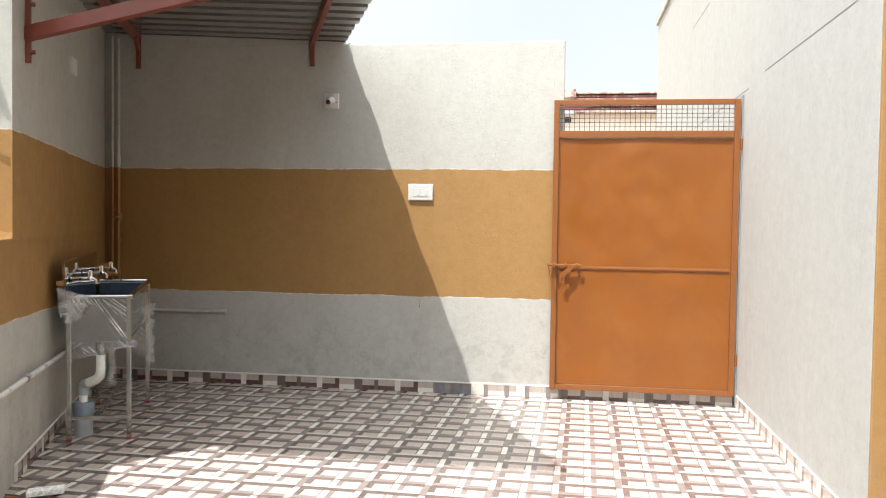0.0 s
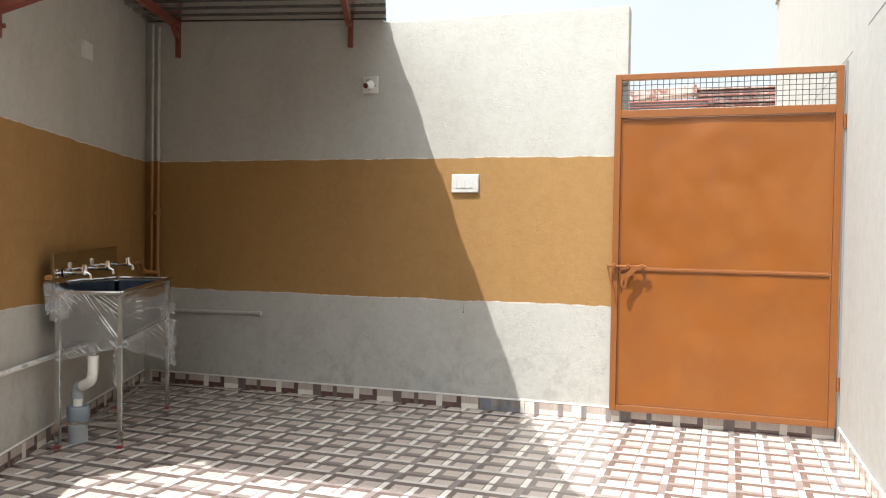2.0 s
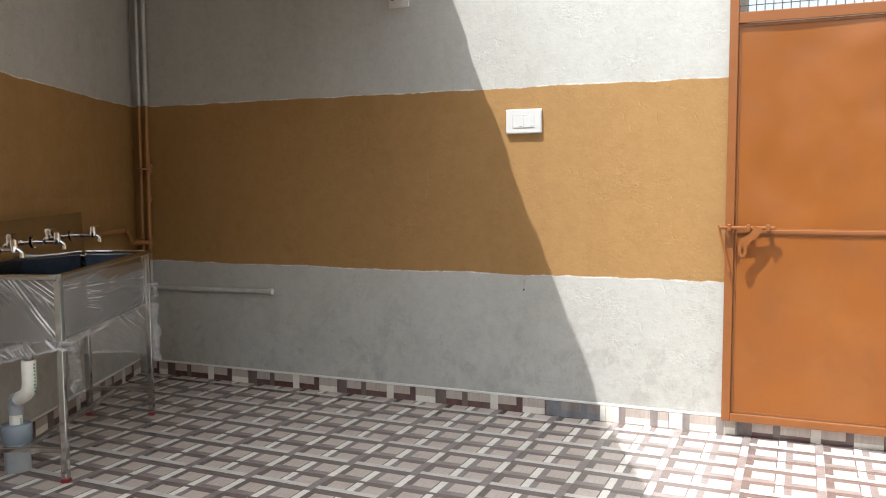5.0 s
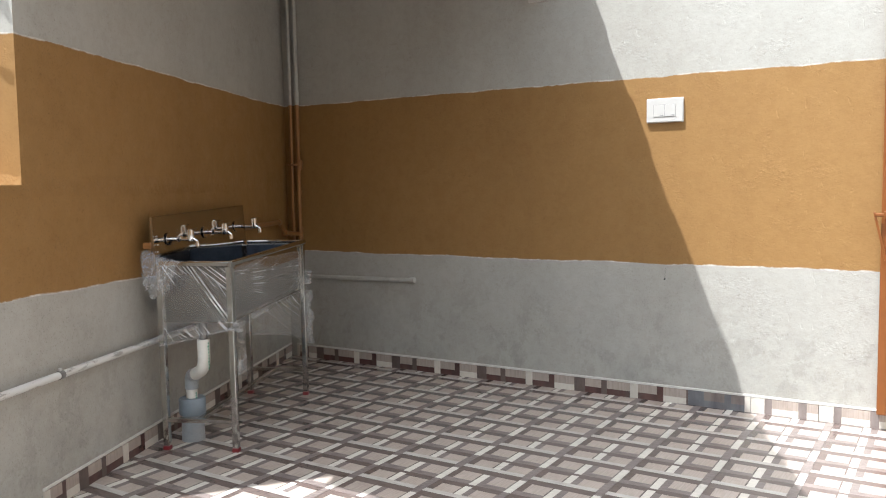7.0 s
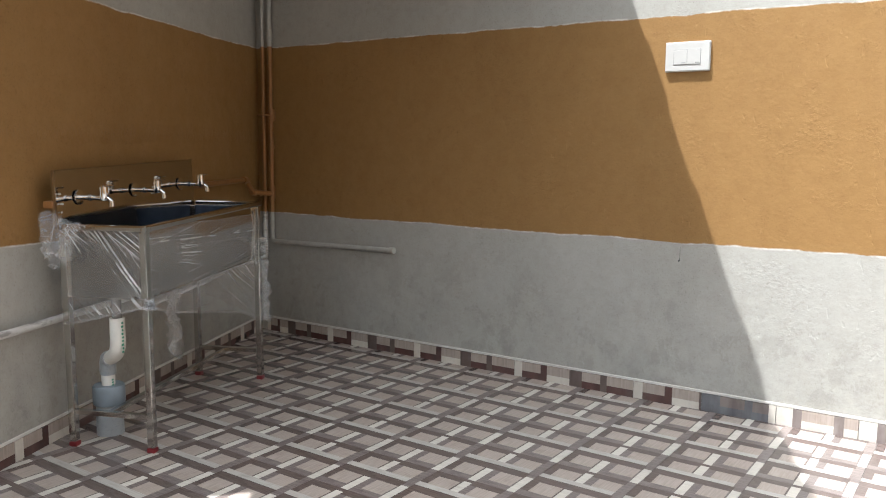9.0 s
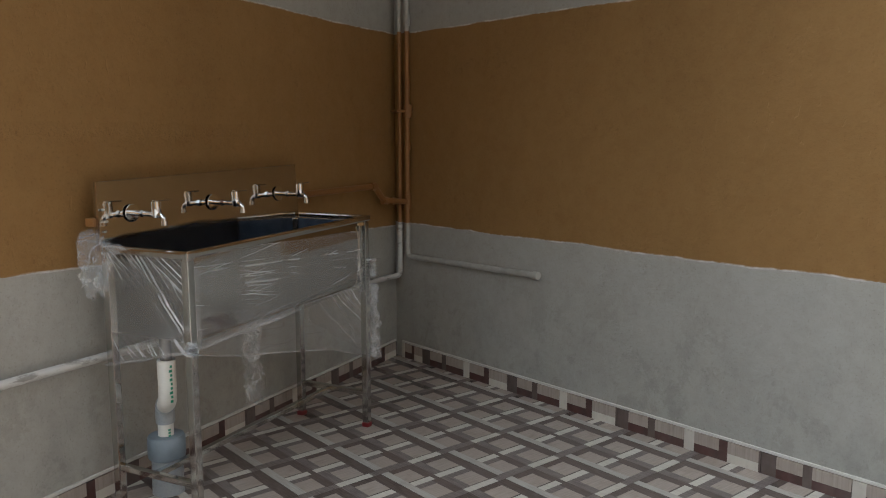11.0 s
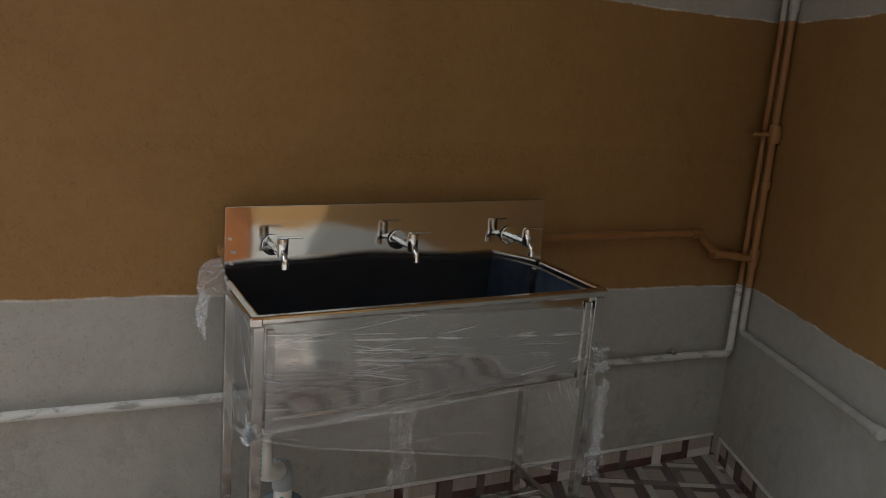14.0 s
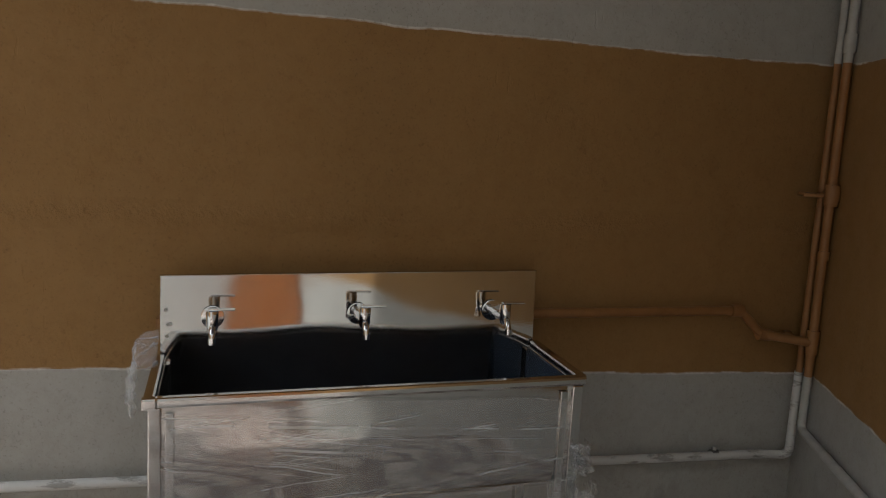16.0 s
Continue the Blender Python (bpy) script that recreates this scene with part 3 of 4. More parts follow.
def droop(x):
    """The trough stands a little higher at its far end."""
    return 0.010 - 0.021 * x / SINK_L


def settle(ob):
    for o in ob.children_recursive:
        for v in o.data.vertices:
            v.co.z += droop(v.co.x) * min(1.0, max(0.0, v.co.z - 0.05) / 0.3)


settle(sink)


def wall_tap(x):
    """A bib tap with a lever, screwed into the splash plate."""
    tap = thing("tap", "chrome bib tap with a flat lever on the steel splash plate", "tap", SIDE @ pose(1.085 + x, 0.118 - 0.0075 * x, 1.020 + droop(x)), "taps over the trough")
    part("flange", lathe([(0.0, 0.001), (0.031, 0.001), (0.031, 0.0018), (0.029, 0.0026), (0.012, 0.0032), (0.0, 0.0032)], (0, -0.0012, 0), (0, 1, 0), 40), M_CHROME, tap)
    part("inlet", rod((0, 0.0, 0), (0, 0.105, 0), 0.0095), M_CHROME, tap, smooth=True)
    part("collar", lathe([(0.0, 0), (0.014, 0), (0.014, 0.016), (0, 0.016)], (0, 0.045, 0), (0, 1, 0), 6), M_CHROME, tap)
    part("valve_body", lathe([(0.0, -0.012), (0.012, -0.012), (0.0155, 0.0), (0.0165, 0.038), (0.0155, 0.044), (0.0, 0.044)], (0, 0.112, 0.0)), M_CHROME, tap, smooth=True)
    part("lever", block((-0.058, 0.104, 0.0445), (0.010, 0.120, 0.0495), 0.002), M_CHROME, tap)
    part("spout", hose([(0, 0.112, 0.006), (0, 0.134, -0.002), (0, 0.146, -0.014), (0, 0.146, -0.028)], 0.0085, turn=0.012), M_CHROME, tap, smooth=True)
    part("nozzle", rod((0, 0.146, -0.020), (0, 0.146, -0.036), 0.0105), M_CHROME, tap, smooth=True)
    return tap


for x in (0.135, 0.537, 0.935):
    wall_tap(x)


def wrapped_film():
    """Loose packing film round the trough, with folds and a hanging rag."""
    wrap = thing("plastic_wrap", "torn clear plastic packing film wrapped round the steel trough", "packaging", SIDE @ pose(1.085, 0.112, 0))
    L, D = SINK_L, SINK_D

    def sheet(name, route, z_top, z_low, rows, amp, seed, label="", material=M_FILM):
        bm = bmesh.new()
        lens = [0.0]
        for p, q in zip(route, route[1:]):
            lens.append(lens[-1] + (Vector(q) - Vector(p)).length)
        cols = max(8, int(lens[-1] / 0.022))
        grid = []
        for j in range(rows + 1):
            row = []
            for i in range(cols + 1):
                d = lens[-1] * i / cols
                k = 0
                while k < len(lens) - 2 and d > lens[k + 1]:
                    k += 1
                f = (d - lens[k]) / (lens[k + 1] - lens[k])
                p = Vector(route[k]).lerp(Vector(route[k + 1]), f)
                way = (Vector(route[k + 1]) - Vector(route[k])).normalized()
                outw = Vector((-way.y, way.x, 0))
                t = i / cols
                zt, zl = z_top(t), z_low(t)
                z = zt + (zl - zt) * j / rows
                w = noise.noise(Vector((d * 5 + seed, z * 17 + d * 6, seed))) + 0.6 * noise.noise(Vector((d * 14, z * 40 + d * 16, seed * 2)))
                off = 0.006 + amp * (0.55 + 0.8 * w) * (0.35 + 0.65 * j / rows)
                row.append(bm.verts.new((p.x + outw.x * max(off, 0.003), p.y + outw.y * max(off, 0.003), z)))
            grid.append(row)
        for j in range(rows):
            for i in range(cols):
                bm.faces.new((grid[j][i], grid[j][i + 1], grid[j + 1][i + 1], grid[j + 1][i]))
        return part(name, bm, material, wrap, label, smooth=True)

    top = SINK_TOP - 0.004

    def ease(t, rows):
        """Broken line through (t, value) pairs."""
        for (a, u), (b, v) in zip(rows, rows[1:]):
            if t <= b:
                return u + (v - u) * (t - a) / (b - a)
        return rows[-1][1]

    # tight layer over the apron, loose veil below it, the end wraps
    sheet("film_front", [(L + 0.006, D + 0.008, 0), (L * 0.55, D + 0.01, 0), (-0.006, D + 0.008, 0)],
          lambda t: ease(t, [(0, top - 0.006), (0.45, top - 0.012), (0.7, top - 0.03), (1, top - 0.055)]) + 0.006 * math.sin(9 * t),
          lambda t: ease(t, [(0, 0.612), (0.3, 0.612), (1, 0.66)]), 18, 0.007, 3.0)
    sheet("film_veil", [(L + 0.004, D + 0.012, 0), (L * 0.5, D + 0.004, 0), (-0.012, D + 0.012, 0)],
          lambda t: 0.63, lambda t: ease(t, [(0, 0.605), (0.12, 0.56), (0.35, 0.50), (0.7, 0.42), (0.9, 0.34), (1, 0.31)]) + 0.008 * math.sin(17 * t), 14, 0.010, 31.0, "thin loose film below the trough", M_FILM_VEIL)
    sheet("film_end", [(L + 0.010, 0.0, 0), (L + 0.012, D * 0.5, 0), (L + 0.008, D + 0.006, 0)],
          lambda t: top + 0.008 - 0.012 * t, lambda t: 0.522 + 0.088 * t + 0.008 * math.sin(5 * t), 18, 0.012, 11.0, material=M_FILM_END)
    sheet("film_end", [(-0.010, D + 0.006, 0), (-0.02, D * 0.5, 0), (-0.012, 0.05, 0)],
          lambda t: top - 0.06 + 0.02 * math.sin(4 * t), lambda t: 0.31 + 0.12 * t, 16, 0.016, 23.0, material=M_FILM_END)
    # crumpled tail at the back corner and the rag under the trough
    for nm, at, w, h, seed, sx in (("film_rag", (L * 0.52, D * 0.5, 0.60), 0.13, 0.33, 9.0, 0.0), ("film_knot", (L + 0.008, D + 0.018, 0.64), 0.045, 0.04, 14.0, 0.4), ("film_knot", (-0.012, D + 0.012, 0.74), 0.07, 0.08, 17.0, 0.4), ("film_tail", (-0.045, D, 0.62), 0.12, 0.32, 21.0, 0.6)):
        bm = bmesh.new()
        nu, nv = 18, 26
        g = []
        for j in range(nv + 1):
            row = []
            v = j / nv
            wide = w * (0.62 + 0.5 * noise.noise(Vector((seed, v * 3, 0))) + 0.2 * math.sin(v * 9))
            for i in range(nu + 1):
                u = i / nu - 0.5
                q = Vector((u * 6 + seed, v * 7, seed))
                row.append(bm.verts.new((at[0] + u * wide * (1 - sx * 0.3) + 0.03 * noise.noise(q), at[1] + 0.035 * noise.noise(q * 1.7) + sx * u * 0.08 + 0.016 * math.sin(u * 21 + v * 5), at[2] - v * h * (1 + 0.2 * noise.noise(Vector((u * 3, seed, 1)))))))
            g.append(row)
        for j in range(nv):
            for i in range(nu):
                bm.faces.new((g[j][i], g[j][i + 1], g[j + 1][i + 1], g[j + 1][i]))
        part(nm, bm, M_FILM_CRUMPLED, wrap, "crumpled hanging end of the film", smooth=True)
    # loose flap over the back corner: out over the rim, then hanging
    bm = bmesh.new()
    g = []
    for j in range(31):
        v = j / 30
        out = 0.066 * math.sin(min(1.0, v / 0.45) * math.pi / 2)
        drop = 0.0 if v < 0.2 else (v - 0.2) ** 1.25 * 0.22
        row = []
        for i in range(25):
            u = i / 24
            thin = 1.0 - 0.55 * max(0.0, v - 0.25)
            q = Vector((u * 5 + 3.0, v * 6, 1.7))
            q2 = Vector((u * 13, v * 15, 4.2))
            y = -0.075 + (u - 0.35) * 0.19 * thin + 0.09
            lift = 0.055 * (1 - u) ** 1.6 * (1 - v)
            row.append(bm.verts.new((L + 0.004 + out + 0.022 * noise.noise(q) * v ** 0.5 + 0.012 * noise.noise(q2) * v ** 0.5,
                                     y + 0.03 * noise.noise(q * 1.6) * v, top + 0.012 + lift - drop * (0.8 + 0.45 * noise.noise(Vector((u * 4, 2.2, 0)))) + 0.012 * noise.noise(q2 * 1.1))))
        g.append(row)
    for j in range(30):
        for i in range(24):
            bm.faces.new((g[j][i], g[j][i + 1], g[j + 1][i + 1], g[j + 1][i]))
    part("film_flap", bm, M_FILM_LOOSE, wrap, "crinkled loose flap of film at the corner", smooth=True)
    part("film_cord", hose([(L + 0.012, 0.02, top + 0.05), (L + 0.03, 0.03, top + 0.03), (L + 0.062, 0.02, top + 0.012), (L + 0.072, 0.015, top - 0.03), (L + 0.074, 0.01, top - 0.07)], 0.0035, 8, 0.03), M_FILM, wrap, smooth=True)
    # the pulled edge of the film twists into cords
    part("film_cord", hose([(L + 0.014, 0.0, 0.524), (L + 0.02, D * 0.5, 0.566), (L + 0.014, D + 0.012, 0.612), (L * 0.6, D + 0.016, 0.622), (0.0, D + 0.014, 0.648)], 0.006, 8, 0.02), M_FILM, wrap, smooth=True)
    part("film_cord", hose([(L + 0.010, D + 0.014, 0.606), (L * 0.85, D + 0.018, 0.552), (L * 0.62, D + 0.016, 0.50), (L * 0.3, D + 0.018, 0.425), (L * 0.1, D + 0.02, 0.345), (-0.012, D + 0.016, 0.315)], 0.0035, 8, 0.05), M_FILM, wrap, smooth=True)
    settle(wrap)
    return wrap


wrapped_film()


def drain():
    """White waste pipe with an S-bend into a grey socket in the floor."""
    d = thing("drain_pipe", "white waste pipe bending into a grey socket on the tiles", "pipe", SIDE @ pose(1.98, 0.175, 0))
    t0, t1 = (0.100, 0.120), (0.0, 0.0)
    part("tailpiece", rod((*t0, 0.632), (*t0, 0.52), 0.020), M_DULL_STEEL, d, smooth=True)
    p = part("trap_pipe", hose([(*t0, 0.530), (*t0, 0.385), (0.022, 0.026, 0.335)], 0.0305, 18, 0.10), M_WHITE_PVC, d, "white plastic pipe with green print", smooth=True)
    part("elbow", hose([(0.034, 0.040, 0.341), (0.004, 0.004, 0.328), (*t1, 0.262)], 0.0335, 18, 0.045), M_GREY_PVC_PALE, d, "pale grey elbow", smooth=True)
    part("nipple", rod((*t1, 0.272), (*t1, 0.205), 0.0275, seg=20), M_WHITE_PVC, d, smooth=True)
    part("coupling", lathe([(0.0, 0.0), (0.063, 0.0), (0.066, 0.008), (0.066, 0.075), (0.061, 0.082), (0.0, 0.082)], (*t1, 0.132), seg=28), M_GREY_PVC, d, "grey rubber coupling", smooth=True)
    part("riser", lathe([(0.0, 0.0), (0.056, 0.0), (0.054, 0.134), (0.0, 0.134)], (*t1, 0.0), seg=28), M_GREY_PVC_PALE, d, "pale grey riser pipe", smooth=True)
    rndp = random.Random(8)
    for k in range(9):
        w = 0.006 + 0.006 * rndp.random()
        part("print_bar", block((t0[0] + 0.006, t0[1] + 0.0280, 0.508 - 0.015 * k), (t0[0] + 0.006 + w, t0[1] + 0.0310, 0.516 - 0.015 * k), 0), M_GREEN_PRINT, p)
    for k in range(3):
        part("print_bar", block((0.004, 0.0262, 0.213 + 0.011 * k), (0.015, 0.0278, 0.219 + 0.011 * k), 0), M_GREEN_PRINT, p)
    return d


drain()


# ---- supply pipes in the corner ----
def supply_pipes():
    r = 0.0145
    riser_a = thing("water_pipe", "riser pipe in the wall corner, painted grey and ochre", "pipe", pose(-3.811, 7.127, 0), "corner risers")
    part("riser_grey", rod((0.002, 0, 1.83), (0.0, 0, 2.93), r), M_PIPE_GREY, riser_a, smooth=True)
    part("riser_ochre", rod((0, 0, 0.79), (0.002, 0, 1.83), r), M_PIPE_OCHRE, riser_a, smooth=True)
    part("riser_base", hose([(0, 0, 0.79), (-0.002, 0, 0.60), (0.976, 0, 0.615)], r, turn=0.03), M_PIPE_GREY, riser_a, "grey painted run along the wall", smooth=True)
    part("end_cap", rod((0.951, 0, 0.6145), (0.981, 0, 0.6153), r + 0.005), M_PIPE_GREY, riser_a, smooth=True)
    part("coupling", rod((0.004, 0, 1.19), (0.004, 0, 1.22), r + 0.005), M_PIPE_OCHRE, riser_a, smooth=True)
    part("coupling", rod((0.002, 0, 1.86), (0.002, 0, 1.92), r + 0.005), M_PIPE_GREY, riser_a, smooth=True)
    part("tee", rod((0.001, 0, 0.87), (0.002, 0, 0.95), r + 0.006), M_PIPE_OCHRE, riser_a, smooth=True)
    v = part("valve", lathe([(0, 0), (0.022, 0), (0.026, 0.02), (0.026, 0.05), (0.022, 0.07), (0, 0.07)], (0.008, 0, 1.37)), M_PIPE_OCHRE, riser_a, "stop valve painted ochre", smooth=True)
    part("handle", block((-0.024, -0.098, 1.398), (0.040, -0.038, 1.410), 0.004), M_PIPE_OCHRE, v)
    part("stem", rod((0.008, -0.05, 1.405), (0.008, 0, 1.405), 0.008), M_PIPE_OCHRE, v)
    riser_b = thing("water_pipe", "painted riser pipe turning along the side wall behind the trough", "pipe", pose(-3.862, 7.113, 0), "corner risers")
    part("riser_grey", rod((0.004, 0, 1.83), (0.002, 0, 2.95), r - 0.0025), M_PIPE_GREY, riser_b, smooth=True)
    part("riser_ochre", rod((0, 0, 0.79), (0.004, 0, 1.83), r - 0.0025), M_PIPE_OCHRE, riser_b, smooth=True)
    low = Vector((-3.862, 7.113, 0))
    run = [Vector((0, 0, 0.79)), Vector((-0.002, 0, 0.487))] + [side(s, n, z) - low for s, n, z in ((0.16, 0.045, 0.487), (1.1, 0.04, 0.502), (4.6, 0.032, 0.552))]
    part("riser_base", hose(run, r + 0.0005, turn=0.03), M_PIPE_WHITE, riser_b, "long white painted run along the side wall", smooth=True)
    for s in (0.35, 2.82):
        p = side(s, 0.038, 0.487 + 0.0142 * s) - low
        part("clip", rod(p - ALONG * 0.012, p + ALONG * 0.012, r + 0.0035), M_DULL_STEEL, riser_b, smooth=True)
        part("clip_tab", block((p.x - 0.006, p.y - 0.006, p.z + 0.014), (p.x + 0.006, p.y + 0.006, p.z + 0.028), 0.002), M_PIPE_GREY, riser_b)
    feed = thing("feed_pipe", "ochre painted feed pipe with an offset bend to the trough", "pipe", SIDE @ pose(0, 0, 0))
    back = SIDE.inverted() @ Vector((-3.811, 7.127, 0.905))
    part("run", hose([(1.12, 0.075, 1.005), (0.32, 0.055, 1.005), (0.235, 0.06, 0.925), (back.x + 0.01, back.y, 0.908)], r + 0.001, turn=0.03), M_PIPE_OCHRE, feed, smooth=True)
    for a, b in (((0.36, 0.056, 1.005), (0.315, 0.056, 1.004)), ((0.245, 0.06, 0.924), (0.20, 0.062, 0.92)), ((0.15, 0.06, 0.915), (0.12, 0.06, 0.913))):
        part("socket", rod(a, b, r + 0.006), M_PIPE_OCHRE, feed, smooth=True)


supply_pipes()


# ---- fittings on the walls ----
sw = thing("switch_box", "white modular switch box on the ochre band", "switch", pose(-1.168, BACK_Y, 1.638))
part("box", block((-0.103, -0.010, -0.067), (0.103, 0.0, 0.067), 0.005), M_WHITE_PLASTIC, sw)
part("cover", block((-0.100, -0.016, -0.064), (0.100, -0.010, 0.064), 0.003), M_WHITE_PLASTIC, sw)
part("bezel", block((-0.062, -0.0175, -0.036), (0.062, -0.0163, 0.032), 0.0005), M_GREY_LINE, sw, "fine grey outline")
for x0, x1 in ((-0.0605, -0.0008), (0.0008, 0.0605)):
    rocker = part("rocker", block((x0, -0.0185, -0.0345), (x1, -0.017, 0.0305), 0.0008), M_WHITE_PLASTIC, sw)
    part("mark", block((x0 + 0.036, -0.0190, -0.029), (x0 + 0.054, -0.0186, -0.026), 0), M_GREY_LINE, rocker)

lh = thing("lamp_holder", "white angled bulb holder on a square plate, no bulb", "lamp holder", pose(-1.925, BACK_Y, 2.383))
part("plate", block((-0.063, -0.014, -0.063), (0.063, 0, 0.063), 0.004), M_WHITE_PLASTIC, lh)
hold = part("holder", lathe([(0.0, 0.0), (0.036, 0.0), (0.034, 0.02), (0.026, 0.03), (0.025, 0.062), (0.021, 0.064), (0.0, 0.064)], (0, -0.014, -0.0), (-0.15, -1, -0.28)), M_WHITE_PLASTIC, lh, smooth=True)
part("socket", lathe([(0.0, 0.0), (0.0195, 0.0), (0.0195, 0.0035), (0.0, 0.0035)], (-0.0092, -0.0748, -0.0170), (-0.15, -1, -0.28)), M_MAROON_DARK, hold, "dark red socket")
part("screw", rod((0.042, -0.017, -0.01), (0.042, -0.014, -0.01), 0.005), M_MAROON_DARK, lh)

cp = thing("cover_plate", "small blank white cover plate on the side wall", "cover plate", SIDE @ pose(1.395, 0, 2.447))
part("plate", block((-0.085, 0.0, -0.056), (0.085, 0.020, 0.056), 0.004), M_WHITE_PLASTIC, cp)

nail = tagged(part("nail", rod((-1.165, BACK_Y - 0.012, 0.70), (-1.165, BACK_Y + 0.01, 0.705), 0.004), M_DARK), "small dark nail with a thread in the plaster", "nail")
part("thread", rod((-1.165, BACK_Y - 0.004, 0.705), (-1.163, BACK_Y - 0.004, 0.765), 0.0009, seg=6), M_DARK, nail)


# ---- gate ----
def iron_gate():
    x0, x1, yf, yb, z0, z1 = -0.098, 1.312, 7.092, 7.138, 0.082, 2.370
    g = thing("metal_gate", "closed orange-brown sheet metal gate with a wire mesh top", "gate", pose(x1, 7.115, 0))
    o = Vector((x1, 7.115, 0))

    def b(name, a, c, mat, parent, bevel=0.003, label=""):
        return part(name, block(Vector(a) - o, Vector(c) - o, bevel), mat, parent, label)

    for a, c in (((x0, yf, z0), (x0 + 0.042, yb, z1)), ((x1 - 0.042, yf, z0), (x1, yb, z1))):
        b("stile", a, c, M_ORANGE_EDGE, g)
    for za, zb in ((z1 - 0.04, z1), (2.075, 2.128), (z0, z0 + 0.04)):
        b("rail", (x0 + 0.043, yf + 0.001, za), (x1 - 0.043, yb, zb), M_ORANGE_EDGE, g)
    for za, zb in ((z0 + 0.042, 1.05), (1.054, 2.072)):
        bm = bmesh.new()
        nx, nz = 40, 34
        gr = []
        for j in range(nz + 1):
            row = []
            for i in range(nx + 1):
                x, z = x0 + 0.02 + (x1 - x0 - 0.04) * i / nx, za + (zb - za) * j / nz
                dent = 0.011 * noise.noise(Vector((x * 2.9, z * 2.1, 4.0 + za))) + 0.004 * noise.noise(Vector((x * 6.5, z * 5, 1.0)))
                edge = min(1.0, 8 * min(i / nx, 1 - i / nx, j / nz, 1 - j / nz))
                row.append(bm.verts.new(Vector((x, yf + 0.016 + dent * edge, z)) - o))
            gr.append(row)
        for j in range(nz):
            for i in range(nx):
                bm.faces.new((gr[j][i], gr[j][i + 1], gr[j + 1][i + 1], gr[j + 1][i]))
        p = part("sheet_panel", bm, M_ORANGE, g, "slightly dented orange-brown sheet", smooth=True)
        s = p.modifiers.new("gauge", 'SOLIDIFY')
        s.thickness = 0.0015
        p.modifiers.new("crisp", 'EDGE_SPLIT')
        # thin beads that hold the sheet
        for a, c in (((x0 + 0.043, yf + 0.0115, za + 0.001), (x0 + 0.055, yf + 0.0145, zb - 0.001)), ((x1 - 0.055, yf + 0.0115, za + 0.001), (x1 - 0.043, yf + 0.0145, zb - 0.001))):
            b("bead", a, c, M_ORANGE_EDGE, g, 0.002)
        for z in (za + 0.002, zb - 0.014):
            b("bead", (x0 + 0.056, yf + 0.0115, z), (x1 - 0.056, yf + 0.0145, z + 0.012), M_ORANGE_EDGE, g, 0.002)
    b("mid_rail", (x0 + 0.056, yf + 0.008, 1.042), (x1 - 0.056, yf + 0.0155, 1.062), M_ORANGE_EDGE, g, 0.004)
    wires = bmesh.new()
    n = 34
    for i in range(1, n):
        x = x0 + 0.042 + (x1 - x0 - 0.084) * i / n
        rod(Vector((x, 7.112, 2.125)) - o, Vector((x, 7.112, z1 - 0.038)) - o, 0.0025, seg=5, bm=wires)
    for j in range(1, 6):
        z = 2.128 + (z1 - 0.04 - 2.128) * j / 6
        rod(Vector((x0 + 0.04, 7.1155, z)) - o, Vector((x1 - 0.04, 7.1155, z)) - o, 0.0025, seg=5, bm=wires)
    part("wire_mesh", wires, M_WIRE, g, "square welded wire mesh")
    latch = part("latch", block(Vector((x0 - 0.028, yf - 0.030, 1.062)) - o, Vector((x0 + 0.235, yf - 0.014, 1.080)) - o, 0.006), M_ORANGE_EDGE, g, "sliding bolt painted orange-brown")
    def ribbon(spine, y, thick):
        """A flat plate along a spine of (x, z, half width), upright in the gate's plane."""
        bm = bmesh.new()
        rows = []
        for k, (x, z, w) in enumerate(spine):
            xa, za, _ = spine[max(k - 1, 0)]
            xb, zb, _ = spine[min(k + 1, len(spine) - 1)]
            way = Vector((xb - xa, 0, zb - za)).normalized()
            across = Vector((-way.z, 0, way.x)) * w
            rows.append([bm.verts.new(Vector((x, yy, z)) + side_of * across - o) for yy in (y, y + thick) for side_of in (1, -1)])
        for p, q in zip(rows, rows[1:]):
            for i, k in ((0, 1), (1, 3), (3, 2), (2, 0)):
                bm.faces.new((p[i], p[k], q[k], q[i]))
        bm.faces.new([rows[0][k] for k in (0, 1, 3, 2)])
        bm.faces.new([rows[-1][k] for k in (0, 1, 3, 2)])
        return bm

    part("hasp", ribbon([(0.055, 1.078, 0.020), (0.050, 1.055, 0.019), (0.036, 1.035, 0.018), (0.014, 1.018, 0.018), (-0.004, 1.003, 0.019), (-0.012, 0.990, 0.020)], yf - 0.034, 0.006), M_ORANGE_EDGE, latch)
    ring = []
    for k in range(25):
        a = 6.28319 * k / 24
        ring.append((-0.014 + 0.0135 * math.cos(a), 0.962 + 0.031 * math.sin(a), 0.0072))
    part("hasp_eye", ribbon(ring, yf - 0.0335, 0.006), M_ORANGE_EDGE, latch)
    for x in (x0 + 0.02, x0 + 0.11, x0 + 0.2):
        part("keeper", block(Vector((x - 0.009, yf - 0.036, 1.054)) - o, Vector((x + 0.009, yf + 0.004, 1.088)) - o, 0.004), M_ORANGE_EDGE, latch)
    part("tongue", bar(Vector((x0 - 0.03, yf - 0.02, 1.085)) - o, Vector((x0 + 0.025, yf - 0.018, 0.845)) - o, 0.006, 0.012, 0.002), M_ORANGE_EDGE, latch)
